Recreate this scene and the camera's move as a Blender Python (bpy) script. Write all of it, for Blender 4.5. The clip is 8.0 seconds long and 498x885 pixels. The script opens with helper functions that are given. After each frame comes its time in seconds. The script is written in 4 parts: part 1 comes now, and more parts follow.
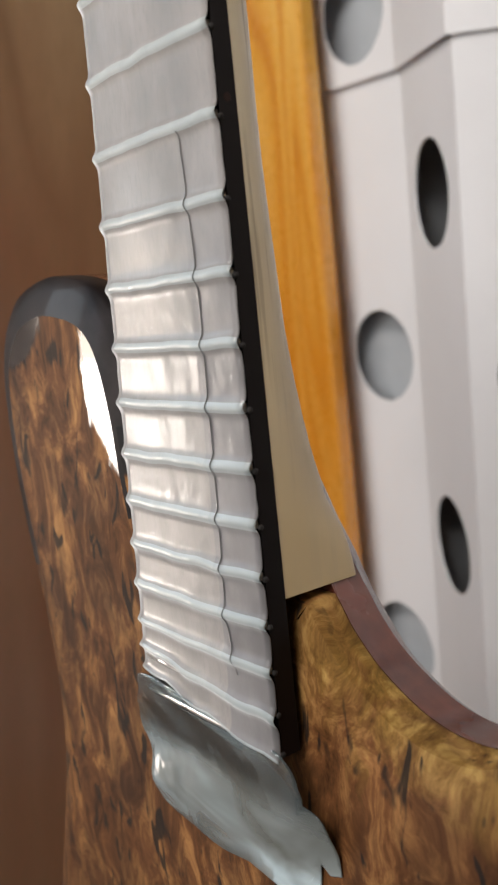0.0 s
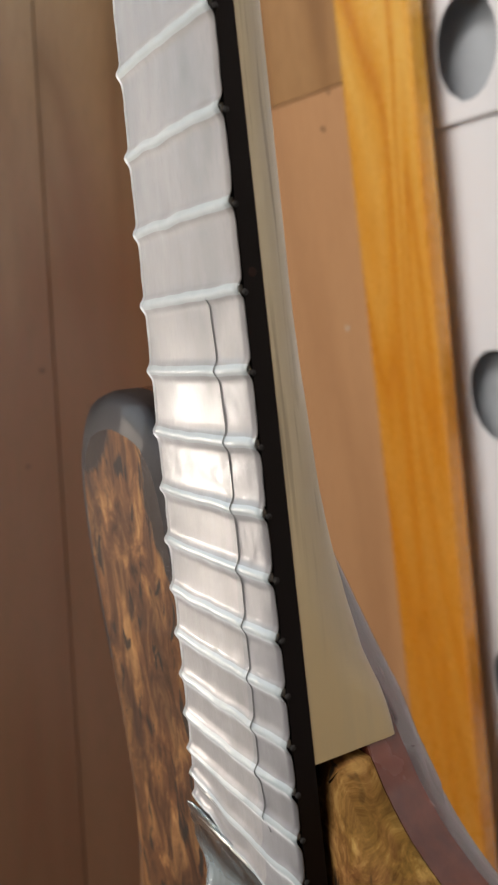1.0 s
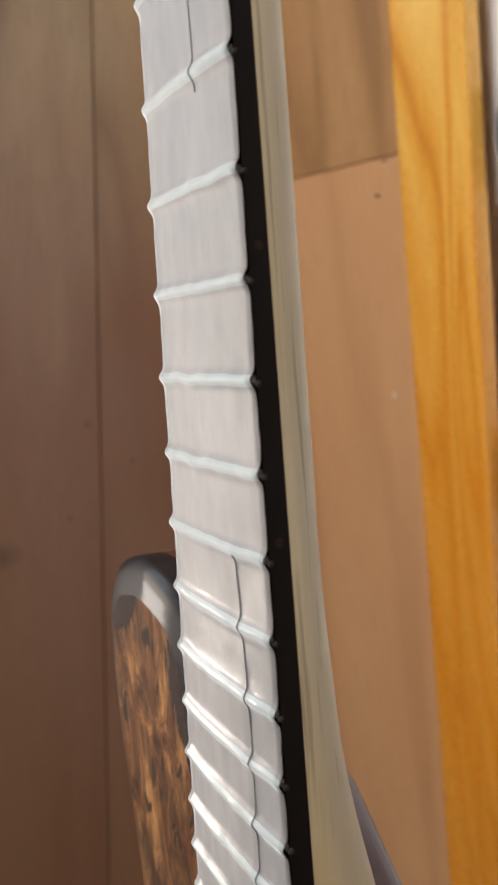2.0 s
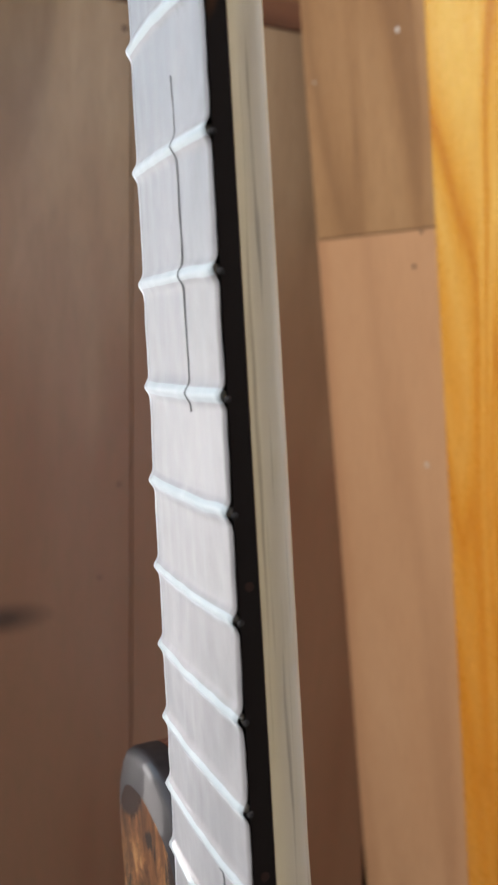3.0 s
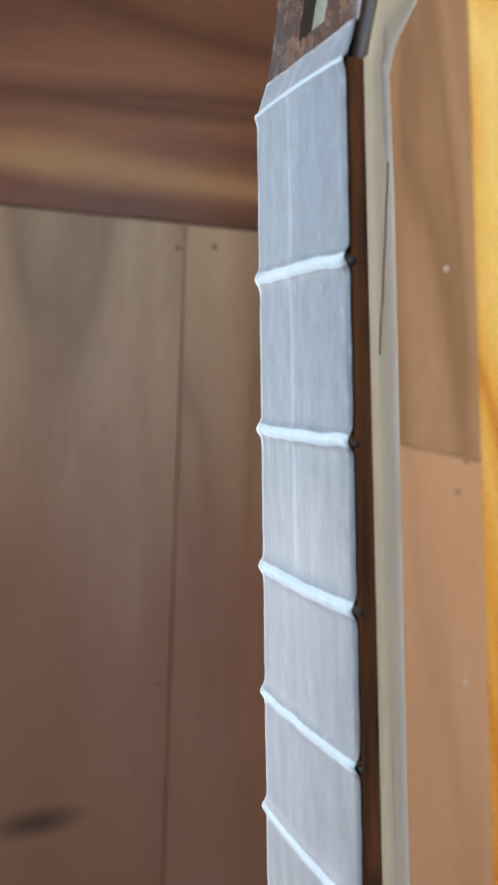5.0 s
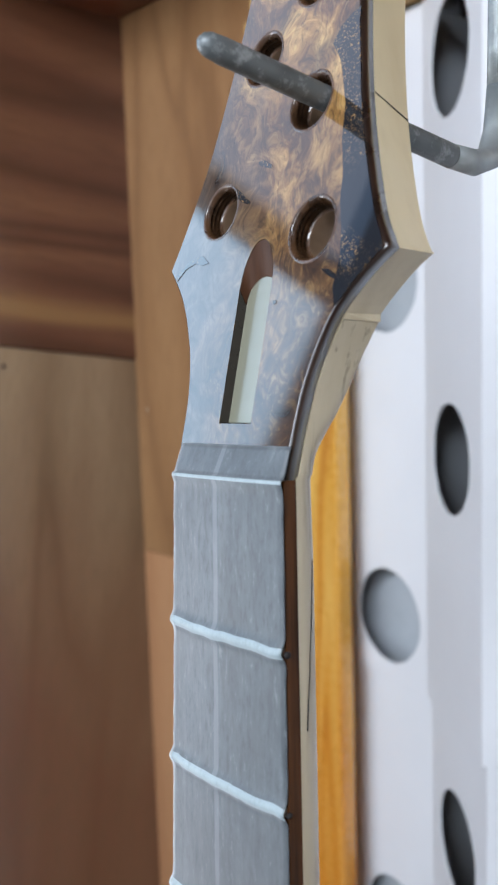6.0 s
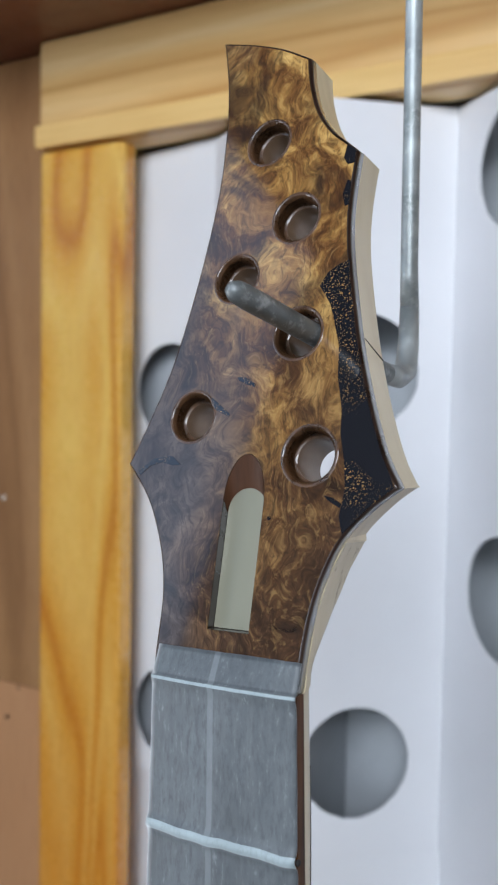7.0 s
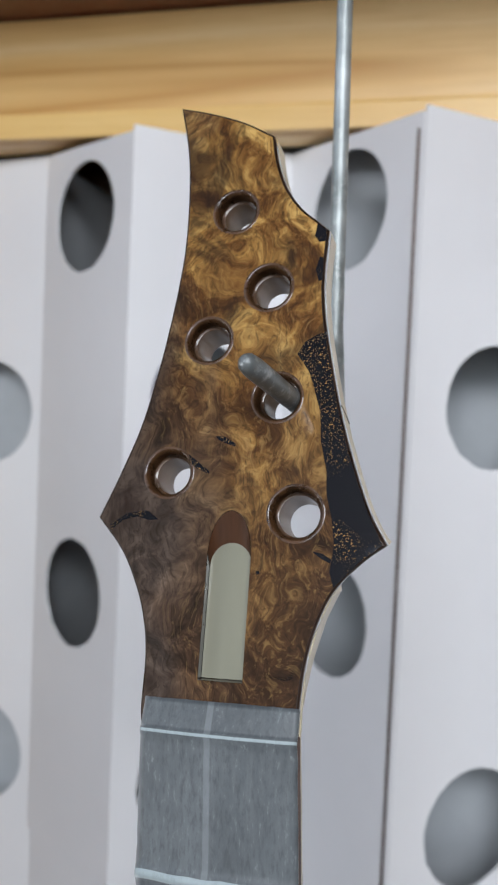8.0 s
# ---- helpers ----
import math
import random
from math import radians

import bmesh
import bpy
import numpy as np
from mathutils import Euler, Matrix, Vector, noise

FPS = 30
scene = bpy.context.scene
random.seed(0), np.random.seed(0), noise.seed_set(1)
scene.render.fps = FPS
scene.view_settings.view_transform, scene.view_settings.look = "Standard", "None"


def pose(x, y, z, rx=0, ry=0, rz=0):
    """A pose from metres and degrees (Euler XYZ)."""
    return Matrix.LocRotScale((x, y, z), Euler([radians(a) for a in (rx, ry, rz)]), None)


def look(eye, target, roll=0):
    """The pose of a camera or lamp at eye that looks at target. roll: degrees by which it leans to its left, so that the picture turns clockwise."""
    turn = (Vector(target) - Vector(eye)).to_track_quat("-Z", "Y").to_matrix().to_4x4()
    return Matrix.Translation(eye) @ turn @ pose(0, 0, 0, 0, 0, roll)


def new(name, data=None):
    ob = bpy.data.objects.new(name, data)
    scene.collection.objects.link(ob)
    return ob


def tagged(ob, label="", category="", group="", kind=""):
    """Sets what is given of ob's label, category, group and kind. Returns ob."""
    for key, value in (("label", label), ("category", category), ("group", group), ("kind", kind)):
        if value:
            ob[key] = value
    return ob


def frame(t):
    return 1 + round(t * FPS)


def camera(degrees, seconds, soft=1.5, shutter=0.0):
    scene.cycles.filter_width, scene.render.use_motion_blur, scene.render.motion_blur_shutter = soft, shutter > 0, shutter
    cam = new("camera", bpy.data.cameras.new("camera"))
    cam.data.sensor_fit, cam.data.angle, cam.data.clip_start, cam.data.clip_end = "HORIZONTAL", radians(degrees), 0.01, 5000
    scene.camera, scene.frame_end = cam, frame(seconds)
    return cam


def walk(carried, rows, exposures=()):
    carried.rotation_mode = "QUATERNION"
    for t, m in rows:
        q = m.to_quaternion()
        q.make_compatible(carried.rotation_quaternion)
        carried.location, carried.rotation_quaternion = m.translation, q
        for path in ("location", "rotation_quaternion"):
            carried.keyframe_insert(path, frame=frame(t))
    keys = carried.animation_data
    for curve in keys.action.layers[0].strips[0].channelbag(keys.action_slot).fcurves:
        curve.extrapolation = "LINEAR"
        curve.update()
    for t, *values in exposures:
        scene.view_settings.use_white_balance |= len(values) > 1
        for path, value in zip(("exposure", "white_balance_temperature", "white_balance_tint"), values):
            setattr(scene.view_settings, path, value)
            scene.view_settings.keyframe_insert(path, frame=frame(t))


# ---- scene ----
# ---- camera ----
cam = camera(31.15, 8.0, soft=2.2)
PATH = [
    (0.0, pose(0.1973, -0.1565, 1.1359, 76.64, 6.40, 48.77)),
    (0.5, pose(0.1955, -0.1418, 1.1542, 76.93, 6.95, 54.81)),
    (1.0, pose(0.2068, -0.1282, 1.1696, 77.52, 7.83, 57.42)),
    (1.5, pose(0.2053, -0.1203, 1.1931, 78.31, 7.22, 59.46)),
    (1.7, pose(0.2020, -0.1176, 1.2042, 78.50, 6.70, 59.93)),
    (2.8, pose(0.1963, -0.0900, 1.2751, 77.70, 5.54, 63.52)),
    (3.0, pose(0.1926, -0.0881, 1.2884, 78.22, 5.39, 63.75)),
    (3.5, pose(0.1830, -0.0823, 1.3297, 78.96, 5.39, 64.75)),
    (4.0, pose(0.1850, -0.0753, 1.3746, 80.91, 4.94, 65.79)),
    (4.5, pose(0.1712, -0.0797, 1.4163, 80.53, 4.37, 65.19)),
    (5.0, pose(0.1683, -0.0922, 1.4595, 80.56, 4.09, 64.88)),
    (5.2, pose(0.1696, -0.0954, 1.4760, 81.98, 3.59, 62.98)),
    (6.3, pose(0.1452, -0.1432, 1.5462, 84.00, 1.04, 44.48)),
    (6.5, pose(0.1350, -0.1546, 1.5531, 85.85, 0.47, 41.73)),
    (7.0, pose(0.1103, -0.1774, 1.5698, 86.75, -0.96, 30.25)),
    (7.5, pose(0.0869, -0.2041, 1.5781, 85.85, -1.22, 21.45)),
    (8.0, pose(0.0597, -0.2115, 1.5824, 87.60, -2.46, 14.55)),
]
walk(cam, PATH, [(0.0, -0.24, 7000, 12), (1.7, -0.16, 7050, 12), (3.0, 0.02, 6250, 11), (5.2, 0.05, 5650, 8), (6.3, -0.38, 5800, 8), (7.5, -0.62, 5900, 8), (8.0, -0.69, 6150, 9)])
cam.data.dof.use_dof, cam.data.dof.focus_distance, cam.data.dof.aperture_fstop = True, 0.23, 28.0

# ---- light ----
world = bpy.data.worlds.new("sky")
scene.world = world
world.use_nodes = True
wn = world.node_tree
sky = wn.nodes.new("ShaderNodeTexSky")
sky.sky_type = "NISHITA"
sky.sun_disc = False
sky.sun_elevation = radians(35)
sky.sun_rotation = radians(250)
wn.nodes["Background"].inputs[1].default_value = 0.1
wn.links.new(sky.outputs[0], wn.nodes["Background"].inputs[0])


def window_light(name, at, target, w, h, power, colour):
    d = bpy.data.lights.new(name, "AREA")
    d.shape, d.size, d.size_y, d.energy, d.color = "RECTANGLE", w, h, power, colour
    ob = new(name, d)
    ob.matrix_world = look(at, target)
    return ob


window_light("window_daylight_upper_pane", (-2.36, -0.88, 2.05), (0.0, -0.88, 2.05), 1.4, 1.28, 34, (0.62, 0.83, 1.0))
window_light("window_daylight_lower_pane", (-2.36, -0.88, 0.74), (0.0, -0.88, 0.74), 1.4, 1.28, 62, (1.0, 0.91, 0.84))
window_light("window_daylight_low", (-2.355, -1.06, 0.82), (0.0, -0.21, 1.1), 0.60, 0.32, 16, (1.0, 0.99, 0.97))
window_light("tall_window_skylight", (-2.36, -2.28, 2.75), (0.0, -2.28, 2.75), 0.98, 2.86, 16, (0.48, 0.68, 1.0))
window_light("clerestory_skylight", (-2.36, -0.88, 3.52), (0.0, -0.88, 3.52), 1.46, 1.3, 8, (0.48, 0.68, 1.0))
window_light("window_daylight_front", (0.30, -2.86, 2.0), (0.0, 0.0, 1.60), 1.9, 1.5, 55, (0.95, 0.98, 1.0))
# Added fill lamp, never in view, that brightens the top of the booth.
window_light("fill_strip_glow", (0.24, -0.80, 1.95), (0.0, 0.35, 1.62), 0.62, 0.25, 17, (0.97, 0.98, 1.0))

# ---- materials ----


class Nodes:
    """A short way to write node materials."""

    def __init__(self, name):
        self.mat = bpy.data.materials.new(name)
        self.mat.use_nodes = True
        self.tree = self.mat.node_tree
        self.shader = self.tree.nodes["Principled BSDF"]
        self.coords = self.tree.nodes.new("ShaderNodeTexCoord")
        self.info = self.tree.nodes.new("ShaderNodeObjectInfo")

    def add(self, kind, inputs=(), **attrs):
        n = self.tree.nodes.new(kind)
        for k, v in attrs.items():
            setattr(n, k, v)
        for k, v in dict(inputs).items():
            self.put(n, k, v)
        return n

    def put(self, n, key, value):
        socket = n.inputs[key]
        if isinstance(value, bpy.types.NodeSocket):
            self.tree.links.new(value, socket)
        elif isinstance(value, bpy.types.Node):
            self.tree.links.new(value.outputs[0], socket)
        else:
            socket.default_value = value

    def place(self, scale=(1, 1, 1), turn=(0, 0, 0), vary=0.0):
        """Coordinates in metres of the object, stretched, with a shift of its own for each object."""
        src = self.coords.outputs["Object"]
        if vary:
            shift = self.add("ShaderNodeVectorMath", {0: src}, operation="ADD")
            cmb = self.add("ShaderNodeCombineXYZ")
            for i, f in enumerate((7.3, 3.1, 5.7)):
                m = self.add("ShaderNodeMath", {0: self.info.outputs["Random"], 1: f * vary}, operation="MULTIPLY")
                self.put(cmb, i, m)
            self.put(shift, 1, cmb)
            src = shift.outputs[0]
        mp = self.add("ShaderNodeMapping", {"Vector": src})
        mp.inputs["Scale"].default_value = scale
        mp.inputs["Rotation"].default_value = turn
        return mp

    def noise(self, vec, scale, detail=4.0, rough=0.55, distortion=0.0):
        return self.add("ShaderNodeTexNoise", {"Vector": vec, "Scale": scale, "Detail": detail, "Roughness": rough, "Distortion": distortion})

    def ramp(self, fac, stops):
        r = self.add("ShaderNodeValToRGB", {0: fac})
        e = r.color_ramp.elements
        while len(e) < len(stops):
            e.new(0.5)
        for i, (pos, col) in enumerate(stops):
            e[i].position = pos
            e[i].color = (*col, 1) if len(col) == 3 else col
        return r

    def grey(self, fac, lo, hi, a=0.0, b=1.0):
        m = self.add("ShaderNodeMapRange", {0: fac, 1: a, 2: b, 3: lo, 4: hi})
        return m.outputs[0]

    def mix(self, fac, a, b, mode="MIX"):
        n = self.add("ShaderNodeMix", data_type="RGBA", blend_type=mode)
        for key, v in ((0, fac), (6, a), (7, b)):
            if isinstance(v, tuple) and len(v) == 3:
                v = (*v, 1)
            self.put(n, key, v)
        return n.outputs[2]

    def bump(self, height, strength, distance=0.001):
        b = self.add("ShaderNodeBump", {"Height": height, "Strength": strength, "Distance": distance})
        self.put(self.shader, "Normal", b)
        return b

    def done(self, colour, rough=0.5, metal=0.0, coat=0.0, coat_rough=0.05):
        if isinstance(colour, tuple) and len(colour) == 3:
            colour = (*colour, 1)
        self.put(self.shader, "Base Color", colour)
        self.put(self.shader, "Roughness", rough)
        self.put(self.shader, "Metallic", metal)
        self.put(self.shader, "Coat Weight", coat)
        self.put(self.shader, "Coat Roughness", coat_rough)
        return self.mat


def board_wood(name, dark, mid, light, rough=0.4, along="z", figure=1.0, coat=0.0, knots=False, contrast=0.4, spot=None, stretch=0.10, streaks=None, low_tone=None, low_tone_at=(-0.42, -0.10), sap=None, rings_in=7.0, streaks_above=-9.0):
    """Planed wood with cathedral figure along one axis, fine pores, blotches and handling marks."""
    n = Nodes(name)
    squeeze = {"z": (1, 1, stretch), "x": (stretch, 1, 1), "y": (1, stretch, 1)}[along]
    vec = n.place(squeeze, vary=1.0)
    big = n.noise(vec, 7 * figure, 2, 0.45, 0.4)
    rings = n.add("ShaderNodeMath", {0: big, 1: rings_in}, operation="MULTIPLY")
    saw = n.add("ShaderNodeMath", {0: rings, 1: 1.0}, operation="PINGPONG")
    fine = n.noise(vec, 260, 3, 0.6)
    blot = n.noise(n.place((1, 1, 0.45), vary=1.7), 5.0, 3, 0.5)
    marks = n.noise(n.place((1, 1, 1), vary=2.3), 60, 4, 0.65)
    base = n.ramp(saw, ((0.0, dark), (0.35, mid), (1.0, light)))
    base = n.mix(contrast, n.mix(n.grey(blot, 0, 1, 0.32, 0.68), mid, light), base.outputs[0])
    base = n.mix(n.grey(blot, 0.35, 0.0, 0.25, 0.45), base, dark)
    base = n.mix(n.grey(fine, 0.0, 0.28, 0.45, 0.75), base, dark)
    tint = n.add("ShaderNodeHueSaturation", {"Color": base, "Value": n.grey(n.info.outputs["Random"], 0.92, 1.08)})
    colour = tint.outputs[0]
    if knots:
        knot_scale = {"z": (6.5, 6.5, 3.4), "x": (3.4, 6.5, 6.5), "y": (6.5, 3.4, 6.5)}[along]
        v = n.add("ShaderNodeTexVoronoi", {"Vector": n.place(knot_scale, vary=0.9), "Scale": 1.0})
        halo = n.grey(v.outputs["Distance"], 0.35, 0.0, 0.08, 0.24)
        colour = n.mix(halo, colour, dark)
        colour = n.mix(n.grey(v.outputs["Distance"], 0.6, 0.0, 0.03, 0.08), colour, (dark[0] * 0.5, dark[1] * 0.45, dark[2] * 0.45))
    # A second tone mixes in below a given height.
    if low_tone:
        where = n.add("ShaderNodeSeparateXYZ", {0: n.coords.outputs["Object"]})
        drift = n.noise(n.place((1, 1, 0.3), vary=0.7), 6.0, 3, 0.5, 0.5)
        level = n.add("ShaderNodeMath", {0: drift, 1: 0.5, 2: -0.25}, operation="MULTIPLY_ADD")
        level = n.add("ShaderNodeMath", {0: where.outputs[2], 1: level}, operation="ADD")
        colour = n.mix(n.grey(level, 0.8, 0.0, *low_tone_at), colour, n.mix(n.grey(fine, 0.0, 0.5, 0.4, 0.7), low_tone, dark))
    if sap:
        where = n.add("ShaderNodeSeparateXYZ", {0: n.coords.outputs["Object"]})
        sway = n.noise(n.place((1, 0.25, 1), vary=0.7), 14.0, 3, 0.55, 0.3)
        level = n.add("ShaderNodeMath", {0: sway, 1: 0.05, 2: -0.025 - sap[0]}, operation="MULTIPLY_ADD")
        level = n.add("ShaderNodeMath", {0: where.outputs[2], 1: level}, operation="ADD")
        level = n.add("ShaderNodeMath", {0: level}, operation="ABSOLUTE")
        colour = n.mix(n.grey(level, 0.85, 0.0, 0.004, sap[1]), colour, sap[2])
    if streaks:
        long = n.noise(n.place((1, 1, 0.03), vary=1.3), 420, 3, 0.6, 0.3)
        at = n.add("ShaderNodeSeparateXYZ", {0: n.coords.outputs["Object"]})
        share = n.add("ShaderNodeMath", {0: n.grey(long, 0.0, 0.65, 0.57, 0.67), 1: n.grey(at.outputs[2], 0.0, 1.0, streaks_above, streaks_above + 0.06)}, operation="MULTIPLY")
        colour = n.mix(share.outputs[0], colour, streaks)
    if spot:
        at = n.add("ShaderNodeVectorMath", {0: n.coords.outputs["Object"], 1: (0, spot[0], spot[1])}, operation="SUBTRACT")
        wide = n.add("ShaderNodeVectorMath", {0: at, 1: (0, 1.0, 3.0)}, operation="MULTIPLY")
        soft = n.add("ShaderNodeVectorMath", {0: wide}, operation="LENGTH")
        colour = n.mix(n.grey(soft.outputs["Value"], 0.85, 0.0, 0.012, 0.055), colour, (0.03, 0.016, 0.012))
    n.bump(fine, 0.10, 0.0006)
    return n.done(colour, n.grey(marks, rough - 0.08, rough + 0.10, 0.3, 0.7), 0, coat, 0.22)


def burl_wood(name):
    """Burl: soft swirling eyes and fine combed fibres, golden in the middle, grey-brown at one side and dark below, under gloss lacquer."""
    n = Nodes(name)
    vec = n.place((1, 1, 1))
    warp = n.noise(vec, 34, 3, 0.5)
    sub = n.add("ShaderNodeVectorMath", {0: warp.outputs["Color"], 1: (0.5, 0.5, 0.5)}, operation="SUBTRACT")
    sc = n.add("ShaderNodeVectorMath", {0: sub, "Scale": 0.040}, operation="SCALE")
    wv = n.add("ShaderNodeVectorMath", {0: vec, 1: sc}, operation="ADD")
    swirl = n.noise(wv, 54, 7, 0.64, 1.2)
    comb = n.add("ShaderNodeMapping", {"Vector": wv})
    comb.inputs["Scale"].default_value = (3.2, 3.2, 0.30)
    comb.inputs["Rotation"].default_value = (0, 0.5, 0)
    hair = n.noise(comb, 240, 4, 0.6, 0.6)
    gold = n.ramp(swirl, ((0.32, (0.036, 0.014, 0.004)), (0.43, (0.095, 0.039, 0.010)), (0.54, (0.215, 0.110, 0.028)), (0.67, (0.47, 0.29, 0.092))))
    brown = n.ramp(swirl, ((0.32, (0.012, 0.009, 0.007)), (0.46, (0.040, 0.027, 0.020)), (0.58, (0.078, 0.055, 0.041)), (0.70, (0.14, 0.102, 0.078))))
    umber = n.ramp(swirl, ((0.32, (0.012, 0.005, 0.002)), (0.48, (0.042, 0.019, 0.008)), (0.62, (0.096, 0.047, 0.018)), (0.72, (0.18, 0.105, 0.044))))
    sep = n.add("ShaderNodeSeparateXYZ", {0: n.coords.outputs["Object"]})
    drift = n.noise(n.place((1, 1, 0.7)), 24, 3, 0.55, 0.9)
    lean = n.add("ShaderNodeMath", {0: sep.outputs[0], 1: -48.0, 2: -0.25}, operation="MULTIPLY_ADD")
    height = n.add("ShaderNodeMath", {0: sep.outputs[2], 1: -11.0, 2: 1.15}, operation="MULTIPLY_ADD")
    side = n.add("ShaderNodeMath", {0: lean, 1: n.grey(drift, -0.7, 0.7, 0.3, 0.7)}, operation="ADD")
    side = n.add("ShaderNodeMath", {0: side, 1: n.grey(sep.outputs[2], 0.45, -0.6, 0.06, 0.13)}, operation="ADD", use_clamp=True)
    down = n.add("ShaderNodeMath", {0: height, 1: n.grey(drift, 0.5, -0.5, 0.3, 0.7)}, operation="ADD", use_clamp=True)
    c = n.mix(down.outputs[0], gold.outputs[0], umber.outputs[0])
    c = n.mix(n.grey(hair, 0.0, 0.24, 0.54, 0.70), c, (0.42, 0.26, 0.09))
    c = n.mix(side.outputs[0], c, brown.outputs[0])
    curl = n.noise(wv, 34, 3, 0.5, 0.6)
    lines = n.add("ShaderNodeMath", {0: curl, 1: 15.0}, operation="MULTIPLY")
    lines = n.add("ShaderNodeMath", {0: lines, 1: 1.0}, operation="PINGPONG")
    c = n.mix(n.grey(lines, 0.25, 0.0, 0.0, 0.30), c, (0.020, 0.010, 0.005))
    c = n.mix(n.grey(hair, 0.6, 0.0, 0.34, 0.50), c, (0.012, 0.007, 0.004))
    shade = n.noise(n.place((1, 1, 0.8)), 40, 4, 0.6, 1.4)
    c = n.mix(n.grey(shade, 0.0, 0.75, 0.52, 0.66), c, (0.016, 0.008, 0.005))
    ink = n.noise(wv, 30, 2, 0.5, 1.6)
    c = n.mix(n.grey(ink, 0.0, 0.92, 0.70, 0.75), c, (0.010, 0.009, 0.010))
    n.bump(swirl, 0.04, 0.0004)
    n.put(n.shader, "Specular IOR Level", 0.08)
    return n.done(c, 0.5, 0, 1.0, 0.06)


CHAR = (-0.116, 0.0, -0.374)  # black resin at the tip of the horn
POUR = (-0.036, 0.0, -0.394)  # black resin along its inner side


def flank_wood(name):
    """Body burl: long brown fibres with dark streaks, golden on the treble side, satin lacquer."""
    n = Nodes(name)
    vec = n.place((1, 1, 0.42))
    warp = n.noise(n.place((1, 1, 1)), 30, 3, 0.5)
    sub = n.add("ShaderNodeVectorMath", {0: warp.outputs["Color"], 1: (0.5, 0.5, 0.5)}, operation="SUBTRACT")
    sc = n.add("ShaderNodeVectorMath", {0: sub, "Scale": 0.014}, operation="SCALE")
    wv = n.add("ShaderNodeVectorMath", {0: vec, 1: sc}, operation="ADD")
    fib = n.noise(wv, 92, 8, 0.72, 0.7)
    blot = n.noise(wv, 42, 4, 0.6, 1.0)
    brown = n.ramp(fib, ((0.33, (0.024, 0.009, 0.003)), (0.5, (0.118, 0.046, 0.016)), (0.68, (0.36, 0.175, 0.062))))
    gold = n.ramp(fib, ((0.36, (0.050, 0.023, 0.006)), (0.50, (0.23, 0.128, 0.030)), (0.66, (0.52, 0.345, 0.11))))
    sep = n.add("ShaderNodeSeparateXYZ", {0: n.coords.outputs["Object"]})
    side = n.add("ShaderNodeMath", {0: blot, 1: 0.06, 2: -0.03}, operation="MULTIPLY_ADD")
    side = n.add("ShaderNodeMath", {0: sep.outputs[0], 1: side}, operation="ADD")
    up = n.add("ShaderNodeMath", {0: blot, 1: 0.08, 2: -0.04}, operation="MULTIPLY_ADD")
    up = n.add("ShaderNodeMath", {0: sep.outputs[2], 1: up}, operation="ADD")
    zone = n.noise(n.place((1, 1, 0.45)), 26, 3, 0.55, 0.8)
    gild = n.add("ShaderNodeMath", {0: n.grey(side, 0.0, 0.95, 0.015, 0.045), 1: n.grey(up, 0.0, 1.0, -0.489, -0.468)}, operation="MULTIPLY")
    c = n.mix(n.grey(zone, 0.0, 0.6, 0.44, 0.66), brown.outputs[0], (0.030, 0.013, 0.007))
    c = n.mix(gild.outputs[0], c, gold.outputs[0])
    c = n.mix(n.grey(blot, 0.0, 0.5, 0.50, 0.66), c, (0.020, 0.008, 0.004))
    ink = n.noise(n.place((1.3, 1, 0.5), (0, 0.5, 0)), 110, 2, 0.5, 1.0)
    c = n.mix(n.grey(ink, 0.0, 0.9, 0.61, 0.67), c, (0.010, 0.008, 0.007))
    def zone_of(at, reach, soft):
        """1 inside an ellipse on the top with a ragged edge, 0 outside."""
        v = n.add("ShaderNodeVectorMath", {0: n.coords.outputs["Object"], 1: at}, operation="SUBTRACT")
        v = n.add("ShaderNodeVectorMath", {0: v, 1: (1 / reach[0], 0.0, 1 / reach[1])}, operation="MULTIPLY")
        v = n.add("ShaderNodeVectorMath", {0: v}, operation="LENGTH")
        rag = n.add("ShaderNodeMath", {0: fib, 1: 0.5, 2: -0.25}, operation="MULTIPLY_ADD")
        rag = n.add("ShaderNodeMath", {0: v.outputs["Value"], 1: rag}, operation="ADD")
        return n.grey(rag, 1.0, 0.0, 1.0 - soft, 1.0)

    resin = n.add("ShaderNodeMath", {0: zone_of(CHAR, (0.026, 0.023), 0.10), 1: zone_of(POUR, (0.030, 0.038), 0.06)}, operation="MAXIMUM")
    c = n.mix(n.grey(resin, 0.0, 0.95), c, (0.012, 0.012, 0.013))
    n.bump(fib, 0.16, 0.0006)
    n.put(n.shader, "IOR", 1.16)
    return n.done(c, 0.6, 0, n.grey(resin, 0.0, 1.0), 0.05)


def simple(name, colour, rough, metal=0.0, coat=0.0, spread=0.12, scale=60, bump=0.1, stretch=(1, 1, 1), spec=0.5):
    """A plain surface with soft blotches and a fine tooth."""
    n = Nodes(name)
    vec = n.place(stretch, vary=0.5)
    a = n.noise(vec, scale, 4, 0.6)
    b = n.noise(vec, scale * 8, 3, 0.6)
    lo = tuple(c * (1 - spread) for c in colour)
    hi = tuple(min(1, c * (1 + spread)) for c in colour)
    c = n.mix(n.grey(a, 0, 1, 0.3, 0.7), lo, hi)
    n.bump(b, bump, 0.0004)
    n.put(n.shader, "Specular IOR Level", spec)
    return n.done(c, n.grey(a, max(0.02, rough - 0.06), rough + 0.06, 0.3, 0.7), metal, coat)


